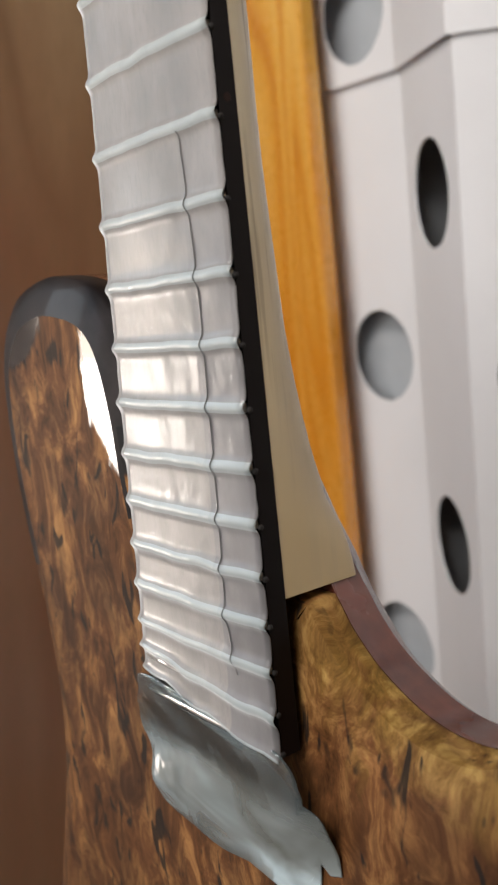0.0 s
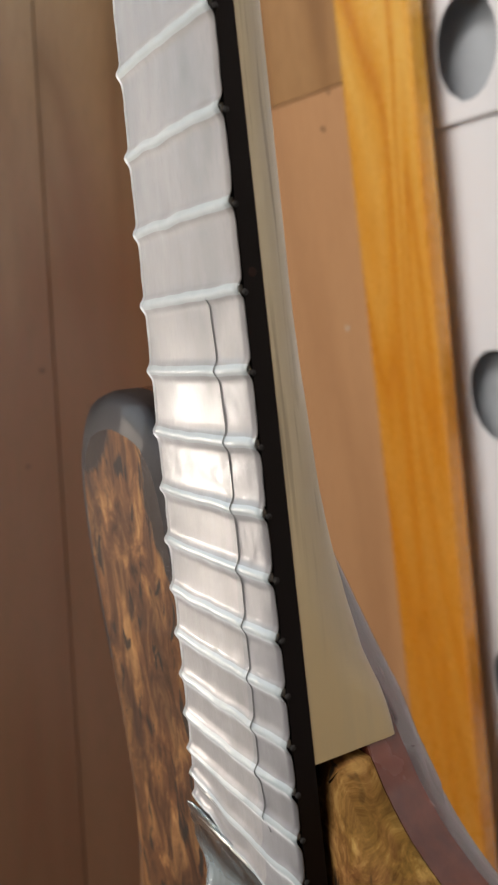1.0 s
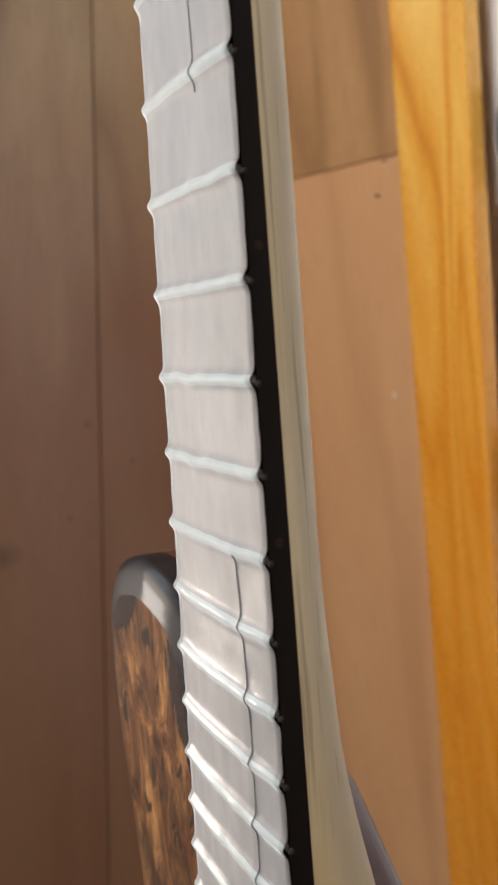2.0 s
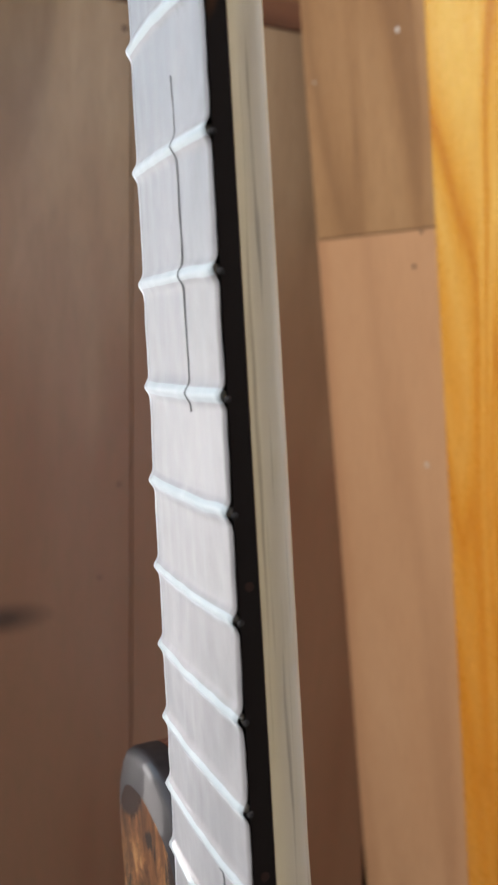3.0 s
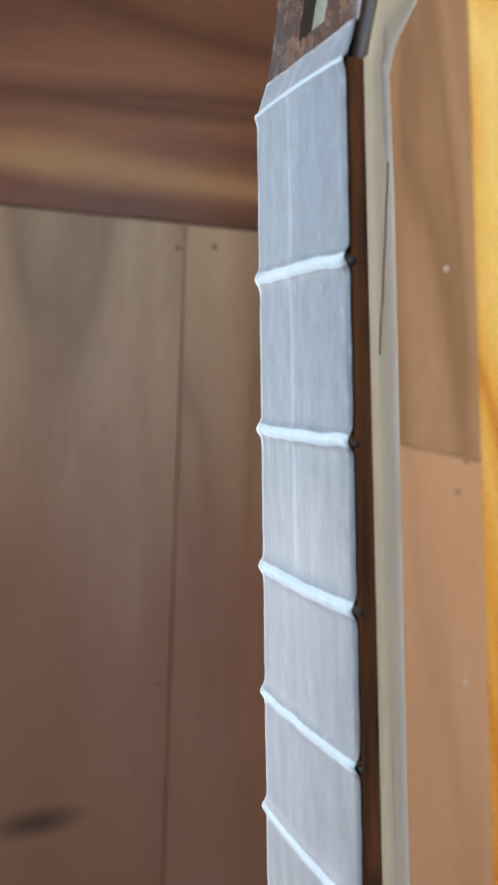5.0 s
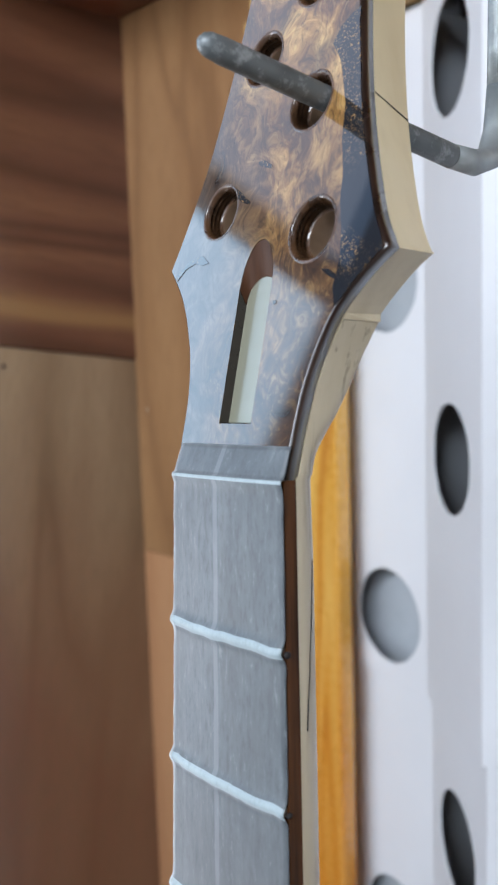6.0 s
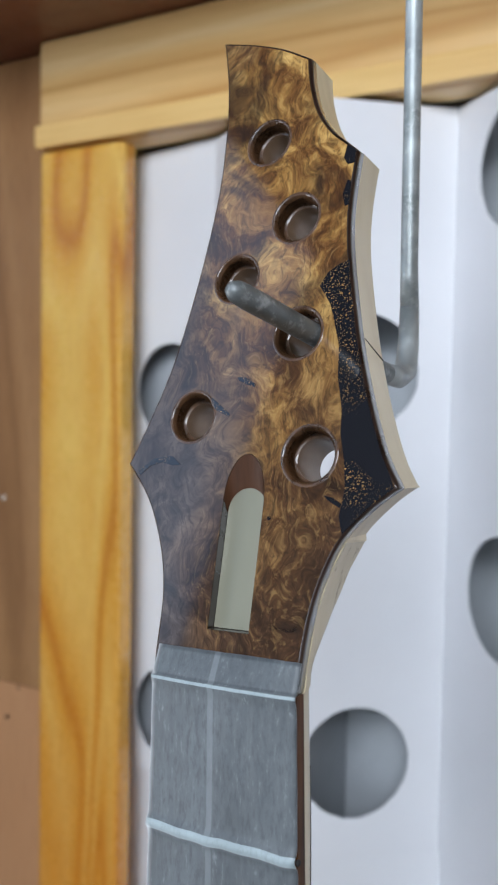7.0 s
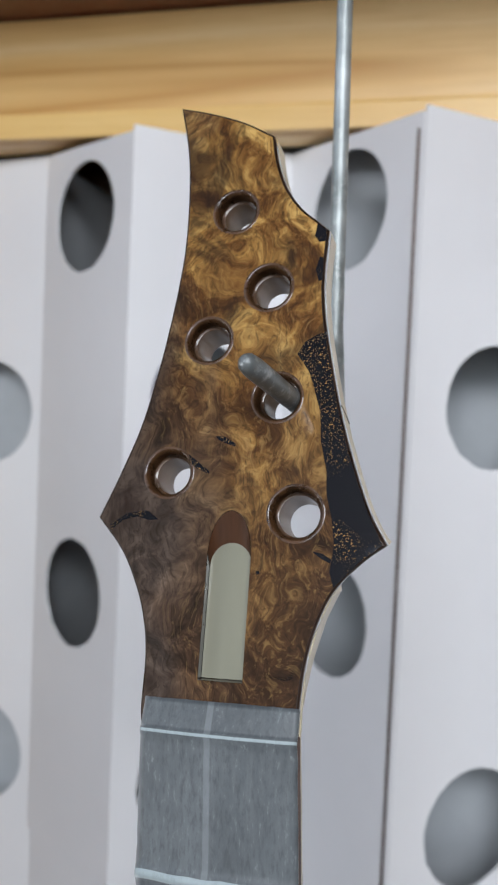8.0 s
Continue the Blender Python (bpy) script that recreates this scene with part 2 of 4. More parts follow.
def tape_film(name, ridge=False):
    """Frosted clear tape over a dark board: grey from the front, pale and shiny at a slant, with pulled streaks."""
    n = Nodes(name)
    streak = n.noise(n.place((1, 1, 0.05)), 600, 3, 0.6)
    cloud = n.noise(n.place((1, 1, 0.5)), 55, 4, 0.6)
    scratch = n.noise(n.place((1, 1, 0.28)), 750, 5, 0.75)
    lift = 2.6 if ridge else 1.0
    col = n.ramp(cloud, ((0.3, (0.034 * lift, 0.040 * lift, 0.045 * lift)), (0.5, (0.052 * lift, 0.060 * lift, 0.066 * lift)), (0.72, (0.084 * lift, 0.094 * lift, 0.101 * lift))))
    c = n.mix(n.grey(streak, 0.0, 0.2, 0.45, 0.75), col.outputs[0], (0.13, 0.138, 0.143))
    c = n.mix(n.grey(scratch, 0.65, 0.0, 0.36, 0.50), c, (0.024, 0.027, 0.030))
    c = n.mix(n.grey(scratch, 0.0, 0.5, 0.58, 0.70), c, (0.20, 0.21, 0.215))
    along = n.add("ShaderNodeSeparateXYZ", {0: n.coords.outputs["Object"]})
    # Paler, warmer lower down: the window's reflection at a slant put into the colour.
    glare_tone = n.mix(n.grey(cloud, 0.0, 1.0, 0.3, 0.7), (0.112, 0.099, 0.091), (0.215, 0.190, 0.175))
    glare_tone = n.mix(n.grey(scratch, 0.35, 0.0, 0.34, 0.50), glare_tone, (0.10, 0.097, 0.097))
    c = n.mix(n.grey(along.outputs[2], 0.95, 0.0, -0.23, -0.07), c, glare_tone)
    third = n.add("ShaderNodeMath", {0: n.grey(along.outputs[0], 0.0, 0.85, 0.0114, 0.0119), 1: n.grey(along.outputs[2], 1.0, 0.0, -0.43, -0.33)}, operation="MULTIPLY")
    c = n.mix(third.outputs[0], c, n.mix(n.grey(cloud, 0.0, 1.0, 0.35, 0.65), (0.055, 0.050, 0.052), (0.125, 0.117, 0.120)))
    # Paler ridge: metal showing through, plus its pale-blue highlight put into the colour.
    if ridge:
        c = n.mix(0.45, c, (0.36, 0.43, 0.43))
    else:
        sep = n.add("ShaderNodeSeparateXYZ", {0: n.coords.outputs["Object"]})
        off = n.add("ShaderNodeMath", {0: sep.outputs[0], 1: 0.0024}, operation="ADD")
        off = n.add("ShaderNodeMath", {0: off}, operation="ABSOLUTE")
        band = n.grey(off, 0.45, 0.0, 0.0007, 0.0010)
        high = n.grey(sep.outputs[2], 0.0, 1.0, -0.115, -0.09)
        both = n.add("ShaderNodeMath", {0: band, 1: high}, operation="MULTIPLY")
        c = n.mix(both.outputs[0], c, (0.17, 0.18, 0.19))
    low = n.add("ShaderNodeSeparateXYZ", {0: n.coords.outputs["Object"]})
    wide = n.add("ShaderNodeMath", {0: cloud, 1: 0.06}, operation="MULTIPLY")
    wide = n.add("ShaderNodeMath", {0: low.outputs[2], 1: wide}, operation="SUBTRACT")
    crinkle = n.noise(n.place((1, 1, 0.6)), 420, 3, 0.6, 0.6)
    wrinkle = n.add("ShaderNodeBump", {"Height": crinkle, "Strength": 0.30, "Distance": 0.0006})
    n.put(n.shader, "Coat Normal", wrinkle)
    gloss = n.grey(wide, 0.48, 0.03, -0.405, -0.375)
    n.bump(n.mix(0.35, streak.outputs[0], cloud.outputs[0]), 0.05, 0.0005)
    n.put(n.shader, "IOR", 1.6)
    n.put(n.shader, "Specular IOR Level", 0.6)
    n.put(n.shader, "Sheen Weight", 0.66)
    n.put(n.shader, "Sheen Roughness", 0.4)
    return n.done(c, n.grey(cloud, 0.58, 0.68, 0.35, 0.65), 0, gloss, 0.17)


def board_side(name):
    """Fretboard wood, reddish brown near the nut and blackened lower down."""
    n = Nodes(name)
    grain = n.noise(n.place((1, 1, 0.05)), 500, 3, 0.6)
    wood = n.ramp(grain, ((0.3, (0.020, 0.008, 0.003)), (0.7, (0.105, 0.040, 0.012))))
    sep = n.add("ShaderNodeSeparateXYZ", {0: n.coords.outputs["Object"]})
    edge = n.noise(n.place((1, 1, 0.5)), 120, 3, 0.6)
    z = n.add("ShaderNodeMath", {0: edge, 1: 0.03, 2: -0.178}, operation="MULTIPLY_ADD")
    d = n.add("ShaderNodeMath", {0: z, 1: sep.outputs[2]}, operation="SUBTRACT")
    c = n.mix(n.grey(d, 0.0, 1.0, -0.006, 0.006), wood.outputs[0], (0.006, 0.004, 0.0035))
    n.put(n.shader, "Specular IOR Level", 0.12)
    return n.done(c, 0.45, 0, 0.0, 0.12)


def rod_metal(name, k=1.0):
    """Zinc-plated rod, dulled with paint dust."""
    n = Nodes(name)
    dust = n.noise(n.place((1, 1, 1)), 260, 5, 0.7)
    big = n.noise(n.place((1, 1, 1)), 45, 3, 0.6)
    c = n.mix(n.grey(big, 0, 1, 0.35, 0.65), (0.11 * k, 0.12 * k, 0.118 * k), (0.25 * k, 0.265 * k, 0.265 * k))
    c = n.mix(n.grey(dust, 0.0, 0.7, 0.52, 0.66), c, (0.40, 0.415, 0.41))
    n.bump(dust, 0.35, 0.0008)
    return n.done(c, 0.48, 0.45)


def resin_flecks(name):
    """Black casting resin with gold flecks."""
    n = Nodes(name)
    f = n.noise(n.place((1, 1, 1)), 2600, 2, 0.5)
    where = n.noise(n.place((1, 1, 1)), 75, 2, 0.5)
    w = n.add("ShaderNodeMath", {0: n.grey(f, 0, 0.9, 0.61, 0.68), 1: n.grey(where, 0, 1, 0.46, 0.56)}, operation="MULTIPLY")
    c = n.mix(w.outputs[0], (0.007, 0.007, 0.009), (0.34, 0.19, 0.06))
    n.put(n.shader, "Specular IOR Level", 0.05)
    return n.done(c, 0.4, 0, 1.0, 0.03)


def film_plastic(name):
    """Thin cloudy plastic film that lets some of the wood show through."""
    n = Nodes(name)
    a = n.noise(n.place((1, 1, 1.6), (0, 0.5, 0)), 17, 3, 0.5, 0.6)
    c = n.ramp(a, ((0.36, (0.10, 0.10, 0.08)), (0.5, (0.24, 0.265, 0.26)), (0.64, (0.50, 0.60, 0.63))))
    n.put(n.shader, "Specular IOR Level", 0.8)
    at = n.add("ShaderNodeSeparateXYZ", {0: n.coords.outputs["Object"]})
    level = n.add("ShaderNodeMath", {0: a, 1: 0.02, 2: -0.01}, operation="MULTIPLY_ADD")
    level = n.add("ShaderNodeMath", {0: at.outputs[2], 1: level}, operation="ADD")
    clear = n.grey(level, 0.0, 1.0, -0.509, -0.500)
    n.put(n.shader, "Transmission Weight", n.grey(clear, 0.35, 0.85))
    n.put(n.shader, "IOR", 1.15)
    return n.done(c.outputs[0], 0.24, 0.0, 0.7, 0.06)


M_PLANK = board_wood("wood_plank_tan", (0.14, 0.058, 0.021), (0.29, 0.146, 0.058), (0.39, 0.218, 0.096), 0.42, coat=0.2, contrast=0.45, figure=1.6, stretch=0.16)
# Redder low tone: part wood hue, part dimmer light painted into the boards.
M_PLANK_GREY = board_wood("wood_plank_dull", (0.13, 0.076, 0.039), (0.25, 0.168, 0.096), (0.34, 0.242, 0.145), 0.36, coat=0.7, contrast=0.65, stretch=0.15, low_tone=(0.165, 0.064, 0.035))
M_PLANK_KNOT = board_wood("wood_plank_knot", (0.13, 0.076, 0.039), (0.25, 0.168, 0.096), (0.34, 0.242, 0.145), 0.36, coat=0.7, contrast=0.65, stretch=0.15, low_tone=(0.165, 0.064, 0.035), spot=(-0.315, -0.585))
M_PLANK_LOW = board_wood("wood_plank_pink", (0.32, 0.145, 0.062), (0.46, 0.232, 0.106), (0.52, 0.288, 0.142), 0.42, coat=0.2, contrast=0.35)
M_PLANK_RED = board_wood("wood_plank_red", (0.050, 0.018, 0.010), (0.115, 0.045, 0.025), (0.19, 0.085, 0.042), 0.36, along="y", coat=0.35, figure=1.4, contrast=0.7, sap=(0.046, 0.022, (0.30, 0.165, 0.065)))
M_CEIL = board_wood("wood_ceiling_red", (0.11, 0.036, 0.018), (0.19, 0.066, 0.033), (0.25, 0.095, 0.05), 0.4, along="x", coat=0.2)
M_PINE = board_wood("varnished_pine", (0.50, 0.190, 0.022), (0.70, 0.370, 0.055), (0.79, 0.51, 0.120), 0.28, coat=0.4, knots=True, figure=1.5, contrast=1.0, stretch=0.13, rings_in=17.0, low_tone=(0.64, 0.21, 0.012), low_tone_at=(0.95, 1.50))
M_PINE_LIP = board_wood("lip_pine", (0.60, 0.34, 0.10), (0.74, 0.46, 0.15), (0.82, 0.56, 0.22), 0.35, along="x", figure=1.8, coat=0.3, contrast=0.7, stretch=0.06)
M_RAIL = board_wood("rail_pine", (0.58, 0.31, 0.09), (0.79, 0.51, 0.20), (0.86, 0.62, 0.30), 0.4, along="x", knots=True, figure=1.8, coat=0.2, contrast=0.95, stretch=0.06)
M_BURL = burl_wood("burl_lacquered")
M_BURL_BODY = flank_wood("burl_flank")
M_MAPLE = board_wood("maple_sealed", (0.40, 0.31, 0.17), (0.53, 0.44, 0.28), (0.62, 0.54, 0.375), 0.35, figure=3.0, coat=0.3, contrast=0.25, streaks=(0.20, 0.15, 0.09), streaks_above=-0.43, low_tone=(0.46, 0.325, 0.15), low_tone_at=(-0.44, -0.30))
M_CORE = board_wood("maple_core", (0.46, 0.36, 0.20), (0.60, 0.50, 0.31), (0.69, 0.60, 0.41), 0.35, figure=3.0, coat=0.3)
M_EBONY = board_side("fretboard_side")
M_ROSE = simple("mahogany_stained", (0.085, 0.024, 0.014), 0.24, 0, 0.15, 0.6, 60, 0.1, (1, 1, 0.15))
M_TAPE = tape_film("frosted_masking_tape")
M_TAPE_RIDGE = tape_film("masking_tape_pale_ridge", True)
M_SLIT = simple("tape_split", (0.16, 0.16, 0.16), 0.6)
M_BEAD = simple("lacquer_bead", (0.022, 0.020, 0.019), 0.75, spec=0.2)
M_MARKER = simple("side_marker_brown", (0.022, 0.011, 0.008), 0.5, spec=0.1)
M_NICKEL = simple("nickel_fret", (0.55, 0.55, 0.52), 0.3, 0.9)
M_FOIL = film_plastic("grey_plastic_film")
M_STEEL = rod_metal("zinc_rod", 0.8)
# Paler tone of the rod, for the shank and the bend.
M_STEEL_PALE = rod_metal("zinc_rod_pale", 1.7)
M_PAPER = simple("white_filter_card", (0.82, 0.815, 0.83), 0.6, 0, 0, 0.025, 9, 0.15)
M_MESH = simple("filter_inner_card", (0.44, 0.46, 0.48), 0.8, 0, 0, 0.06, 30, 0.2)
M_RESIN = resin_flecks("black_resin")
M_RIM = simple("burnt_rim", (0.016, 0.008, 0.005), 0.3, 0, 0.9, 0.6, 90, 0.05)
M_RIM_HORN = simple("burnt_horn_edge", (0.016, 0.013, 0.013), 0.5, 0, 0.09, 0.7, 40, 0.05, spec=0.08)
M_BONE = simple("slot_maple", (0.165, 0.158, 0.112), 0.4, 0, 0.3, 0.08, 60, 0.1, (1, 1, 0.1))
M_BORE = simple("bore_wood", (0.135, 0.085, 0.050), 0.35, 0, 0.3, 0.2, 150, 0.1)
M_LINING = simple("lacquered_hole_edge", (0.055, 0.026, 0.011), 0.3, 0, 0.6, 0.5, 240, 0.7, spec=0.25)
M_RAMP = simple("slot_ramp_brown", (0.045, 0.019, 0.009), 0.5, 0, 0.0, 0.4, 200, 0.1, (1, 1, 0.1), 0.12)
M_NAIL_CREASE = simple("nail_and_crease_dark", (0.09, 0.055, 0.04), 0.5, 0.4)
M_SPECK = simple("paint_speck", (0.52, 0.47, 0.40), 0.5)
M_PLASTER = simple("room_boards_dark", (0.065, 0.054, 0.046), 0.8, 0, 0, 0.06, 6, 0.1)
M_FLOOR = simple("room_floor_concrete", (0.14, 0.135, 0.13), 0.7, 0, 0, 0.15, 6, 0.1)

# ---- building helpers ----


def mesh_of(name, bm, mat, smooth=False):
    bmesh.ops.recalc_face_normals(bm, faces=bm.faces)
    me = bpy.data.meshes.new(name)
    bm.to_mesh(me)
    bm.free()
    if mat:
        me.materials.append(mat)
    if smooth:
        me.polygons.foreach_set("use_smooth", [True] * len(me.polygons))
    return me


def part(name, bm, mat, parent=None, label="", smooth=False, at=None):
    ob = new(name, mesh_of(name, bm, mat, smooth))
    if parent:
        ob.parent = parent
    if at:
        ob.matrix_basis = at
    if label:
        ob["label"] = label
    return ob


def box(x0, x1, y0, y1, z0, z1, bevel=0.0, centre=False):
    bm = bmesh.new()
    bmesh.ops.create_cube(bm, size=1)
    for v in bm.verts:
        v.co = Vector(((x0, x1)[v.co.x > 0], (y0, y1)[v.co.y > 0], (z0, z1)[v.co.z > 0]))
    if bevel:
        bmesh.ops.bevel(bm, geom=list(bm.edges), offset=bevel, segments=2, affect="EDGES", profile=0.7)
    return bm


def smooth_loop(points, steps=8, sharp=()):
    """A closed smooth curve through the points; corners named in sharp stay sharp."""
    out, n = [], len(points)
    for i in range(n):
        p0, p1, p2, p3 = (Vector(points[(i + k) % n]) for k in (-1, 0, 1, 2))
        if i in sharp:
            p0 = p1 - (p2 - p1)
        if (i + 1) % n in sharp:
            p3 = p2 + (p2 - p1)
        for k in range(steps):
            t = k / steps
            out.append(0.5 * ((2 * p1) + (p2 - p0) * t + (2 * p0 - 5 * p1 + 4 * p2 - p3) * t * t + (3 * p1 - p0 - 3 * p2 + p3) * t ** 3))
    return out


def slab(outer, holes, y0, y1, shear=0.0, lift=0.0):
    """A plate in the x-z plane between two depths, with holes; shear tilts it back along z."""
    bm = bmesh.new()
    edges = []
    for loop in (outer, *holes):
        vs = [bm.verts.new((p[0], y0 + lift + shear * p[1], p[1])) for p in loop]
        edges += [bm.edges.new((vs[i], vs[(i + 1) % len(vs)])) for i in range(len(vs))]
    bmesh.ops.triangle_fill(bm, use_beauty=True, edges=edges)
    ret = bmesh.ops.extrude_face_region(bm, geom=list(bm.faces))
    for v in [g for g in ret["geom"] if isinstance(g, bmesh.types.BMVert)]:
        v.co.y += y1 - y0
    return bm


def circle(x, z, r, n=28):
    return [(x + r * math.cos(2 * math.pi * k / n), z + r * math.sin(2 * math.pi * k / n)) for k in range(n)]


def tube(path, radius, seg=14):
    """A round bar along a path, with closed and slightly domed ends."""
    bm = bmesh.new()
    pts = [Vector(p) for p in path]
    rings = []
    up = Vector((0.3, 0.2, 0.93))
    for i, p in enumerate(pts):
        d = (pts[min(i + 1, len(pts) - 1)] - pts[max(i - 1, 0)]).normalized()
        a = d.cross(Vector((1, 0, 0))).normalized()
        b = d.cross(a)
        r = radius[i] if isinstance(radius, (list, tuple)) else radius
        rings.append([bm.verts.new(p + r * (math.cos(2 * math.pi * k / seg) * a + math.sin(2 * math.pi * k / seg) * b)) for k in range(seg)])
    for r0, r1 in zip(rings, rings[1:]):
        for k in range(seg):
            bm.faces.new((r0[k], r0[(k + 1) % seg], r1[(k + 1) % seg], r1[k]))
    bm.faces.new(rings[0])
    bm.faces.new(rings[-1])
    return bm


def loft(sections, closed=True):
    """Skins a row of equal point rings, capped at both ends."""
    bm = bmesh.new()
    rings = [[bm.verts.new(p) for p in s] for s in sections]
    n = len(rings[0])
    for r0, r1 in zip(rings, rings[1:]):
        for k in range(n if closed else n - 1):
            bm.faces.new((r0[k], r0[(k + 1) % n], r1[(k + 1) % n], r1[k]))
    if closed:
        bm.faces.new(rings[0])
        bm.faces.new(list(reversed(rings[-1])))
    return bm


# ---- the booth and the room ----
BACK, LEFT, TOP = 0.415, -0.659, 1.860

floor = tagged(part("floor", box(-2.5, 2.6, -2.9, 1.2, -0.1, 0.0), M_FLOOR), "grey concrete workshop floor", "floor", kind="structure")
ceiling = tagged(part("ceiling", box(-2.5, 2.6, -2.9, 1.2, 4.4, 4.5), M_PLASTER), "plain dark boarded workshop ceiling", "ceiling", kind="structure")


def wall_with_window(name, length, height, windows, m):
    """A wall in its own x-z plane, 12 cm thick, with window openings through it."""
    bm = slab([(0, 0), (length, 0), (length, height), (0, height)], [[(a, c), (b, c), (b, d), (a, d)] for a, b, c, d in windows], 0, 0.12)
    ob = part(name, bm, M_PLASTER)
    ob.matrix_basis = m
    return tagged(ob, "dark boarded workshop wall with a window", "wall", kind="structure")


wall_with_window("wall_west", 4.1, 4.4, [(1.27, 2.77, 0.08, 2.72), (0.12, 1.12, 1.3, 4.2), (1.27, 2.77, 2.85, 4.2)], pose(-2.38, -2.9, 0, 0, 0, 90))
wall_with_window("wall_south", 5.1, 4.4, [(1.80, 3.80, 1.22, 2.78)], pose(-2.5, -2.9, 0))
tagged(part("wall_east", box(2.5, 2.6, -2.78, 1.2, 0, 4.4), M_PLASTER), "plain dark boarded workshop wall", "wall", kind="structure")
tagged(part("wall_north", box(-2.38, 2.5, 1.1, 1.2, 0, 4.4), M_PLASTER), "plain dark boarded workshop wall", "wall", kind="structure")

# booth panels
wall_back = tagged(part("wall_back", box(LEFT - 0.03, 0.75, 0.56, 0.58, 0.3, TOP), M_PLANK_GREY), "plywood back of the spray booth", "wall", kind="structure")
wall_left = tagged(part("wall_left", box(LEFT - 0.045, LEFT - 0.025, -0.12, 0.56, 0.3, TOP), M_PLANK_GREY), "plywood side of the spray booth clad with planks", "wall", kind="structure")
wall_right = tagged(part("wall_right", box(0.75, 0.77, -0.12, 0.58, 0.3, TOP), M_PLANK_GREY), "plywood side of the spray booth", "wall", kind="structure")
booth_floor = tagged(part("booth_floor", box(LEFT - 0.045, 0.77, -0.12, 0.58, 0.28, 0.3), M_PLANK_GREY), "plywood bottom of the spray booth", "floor", kind="structure")
booth_roof = tagged(part("booth_ceiling", box(LEFT - 0.045, 0.77, 0.14, 0.58, TOP, TOP + 0.02), M_CEIL), "dark red wooden roof of the spray booth", "ceiling", kind="structure")

# back wall cladding: two tan planks, one above the other
part("plank", box(LEFT, -0.4325, BACK, BACK + 0.02, 1.2985, TOP - 0.001, 0.0008), M_PLANK, wall_back)
part("plank", box(LEFT, -0.4325, BACK + 0.0005, BACK + 0.02, 0.3, 1.2975, 0.0008), M_PLANK_LOW, wall_back)

# side wall cladding, boards laid a little askew
TILT = pose(LEFT, 0.415, 1.507, -7.3, 0, 0)


def side_board(y0, y1, z0, z1, mat, push=0.0):
    return part("plank", box(-0.02, push, y0, y1, z0, z1, 0.0008), mat, wall_left, at=TILT)


side_board(-0.62, 0.06, 0.0012, 0.42, M_PLANK_RED, 0.002)
side_board(-0.182, 0.12, -1.22, 0, M_PLANK_GREY)
side_board(-0.62, -0.1835, -1.22, 0, M_PLANK_KNOT, 0.0006)


def disc(radius, depth, squash=1.0, seg=12):
    """A low domed disc in the x-z plane, facing -y."""
    bm = bmesh.new()
    rings = []
    for r, y in ((1.0, 0.0), (0.9, -depth * 0.7), (0.55, -depth)):
        rings.append([bm.verts.new((radius * r * math.cos(2 * math.pi * k / seg), y, radius * squash * r * math.sin(2 * math.pi * k / seg))) for k in range(seg)])
    for r0, r1 in zip(rings, rings[1:]):
        for k in range(seg):
            bm.faces.new((r0[k], r0[(k + 1) % seg], r1[(k + 1) % seg], r1[k]))
    bm.faces.new(rings[-1])
    bm.faces.new(rings[0])
    return bm


for x, z, mat, r in ((-0.489, 1.265, M_NAIL_CREASE, 0.0026), (-0.486, 1.078, M_SPECK, 0.0030), (-0.494, 1.469, M_SPECK, 0.0032), (-0.475, 1.295, M_NAIL_CREASE, 0.002), (-0.640, 1.455, M_SPECK, 0.002)):
    part("nail_head", disc(r * 0.85, 0.0006), mat, wall_back, at=pose(x, BACK - 0.0002, z))
for y, z, mat, r in ((0.1624, 1.0764, M_NAIL_CREASE, 0.0032), (0.2238, 1.5201 - 0.012, M_NAIL_CREASE, 0.0032), (0.262, 1.508, M_NAIL_CREASE, 0.003), (0.13, 0.985, M_NAIL_CREASE, 0.0026), (0.205, 1.03, M_NAIL_CREASE, 0.002)):
    part("nail_head", disc(r * 0.85, 0.0007), mat, wall_left, at=pose(LEFT + 0.0004, y, z, 0, 0, 90))

post = tagged(part("post", box(-0.431, -0.343, 0.395, 0.412, 0.3, 1.768, 0.004), M_PINE), "orange varnished knotty pine post", "post", kind="structure")
rail = tagged(part("top_rail", box(-0.4315, 0.75, 0.3935, 0.43, 1.7695, TOP - 0.001, 0.005), M_RAIL), "pale knotty pine rail across the booth top", "rail", kind="structure")
part("lip", box(-0.4315, 0.75, 0.3875, 0.3932, 1.7697, 1.7885, 0.0026), M_PINE_LIP, rail, "rounded yellow lower lip")


# ---- pleated filter ----
FOLDS = [(-0.388, 0.441), (-0.271, 0.419), (-0.173, 0.351), (-0.083, 0.433), (0.018, 0.335), (0.125, 0.432), (0.225, 0.345), (0.33, 0.435), (0.43, 0.345), (0.53, 0.435), (0.63, 0.345), (0.735, 0.435)]
CENTRES = {0: 0.60, 1: 0.48, 2: 0.48, 3: 0.50, 4: 0.47}
UPPER_HOLES = {0: 1.569, 1: 1.4395, 2: 1.585, 3: 1.441, 4: 1.587}
LOWER_HOLES = {0: 1.017, 1: 1.147}


def torn_hole(x, z, r, seed):
    """A punched hole with a slightly frayed lower edge."""
    pts = []
    for k in range(72):
        a = 2 * math.pi * k / 72
        fray = 0.0011 if math.sin(a) < 0.2 else 0.0004
        q = r + fray * (noise.noise(Vector((math.cos(a) * 5, math.sin(a) * 5, seed))) + 0.6 * noise.noise(Vector((k * 1.3, seed, 2.0))))
        pts.append((x + q * math.cos(a), z + q * math.sin(a)))
    return pts


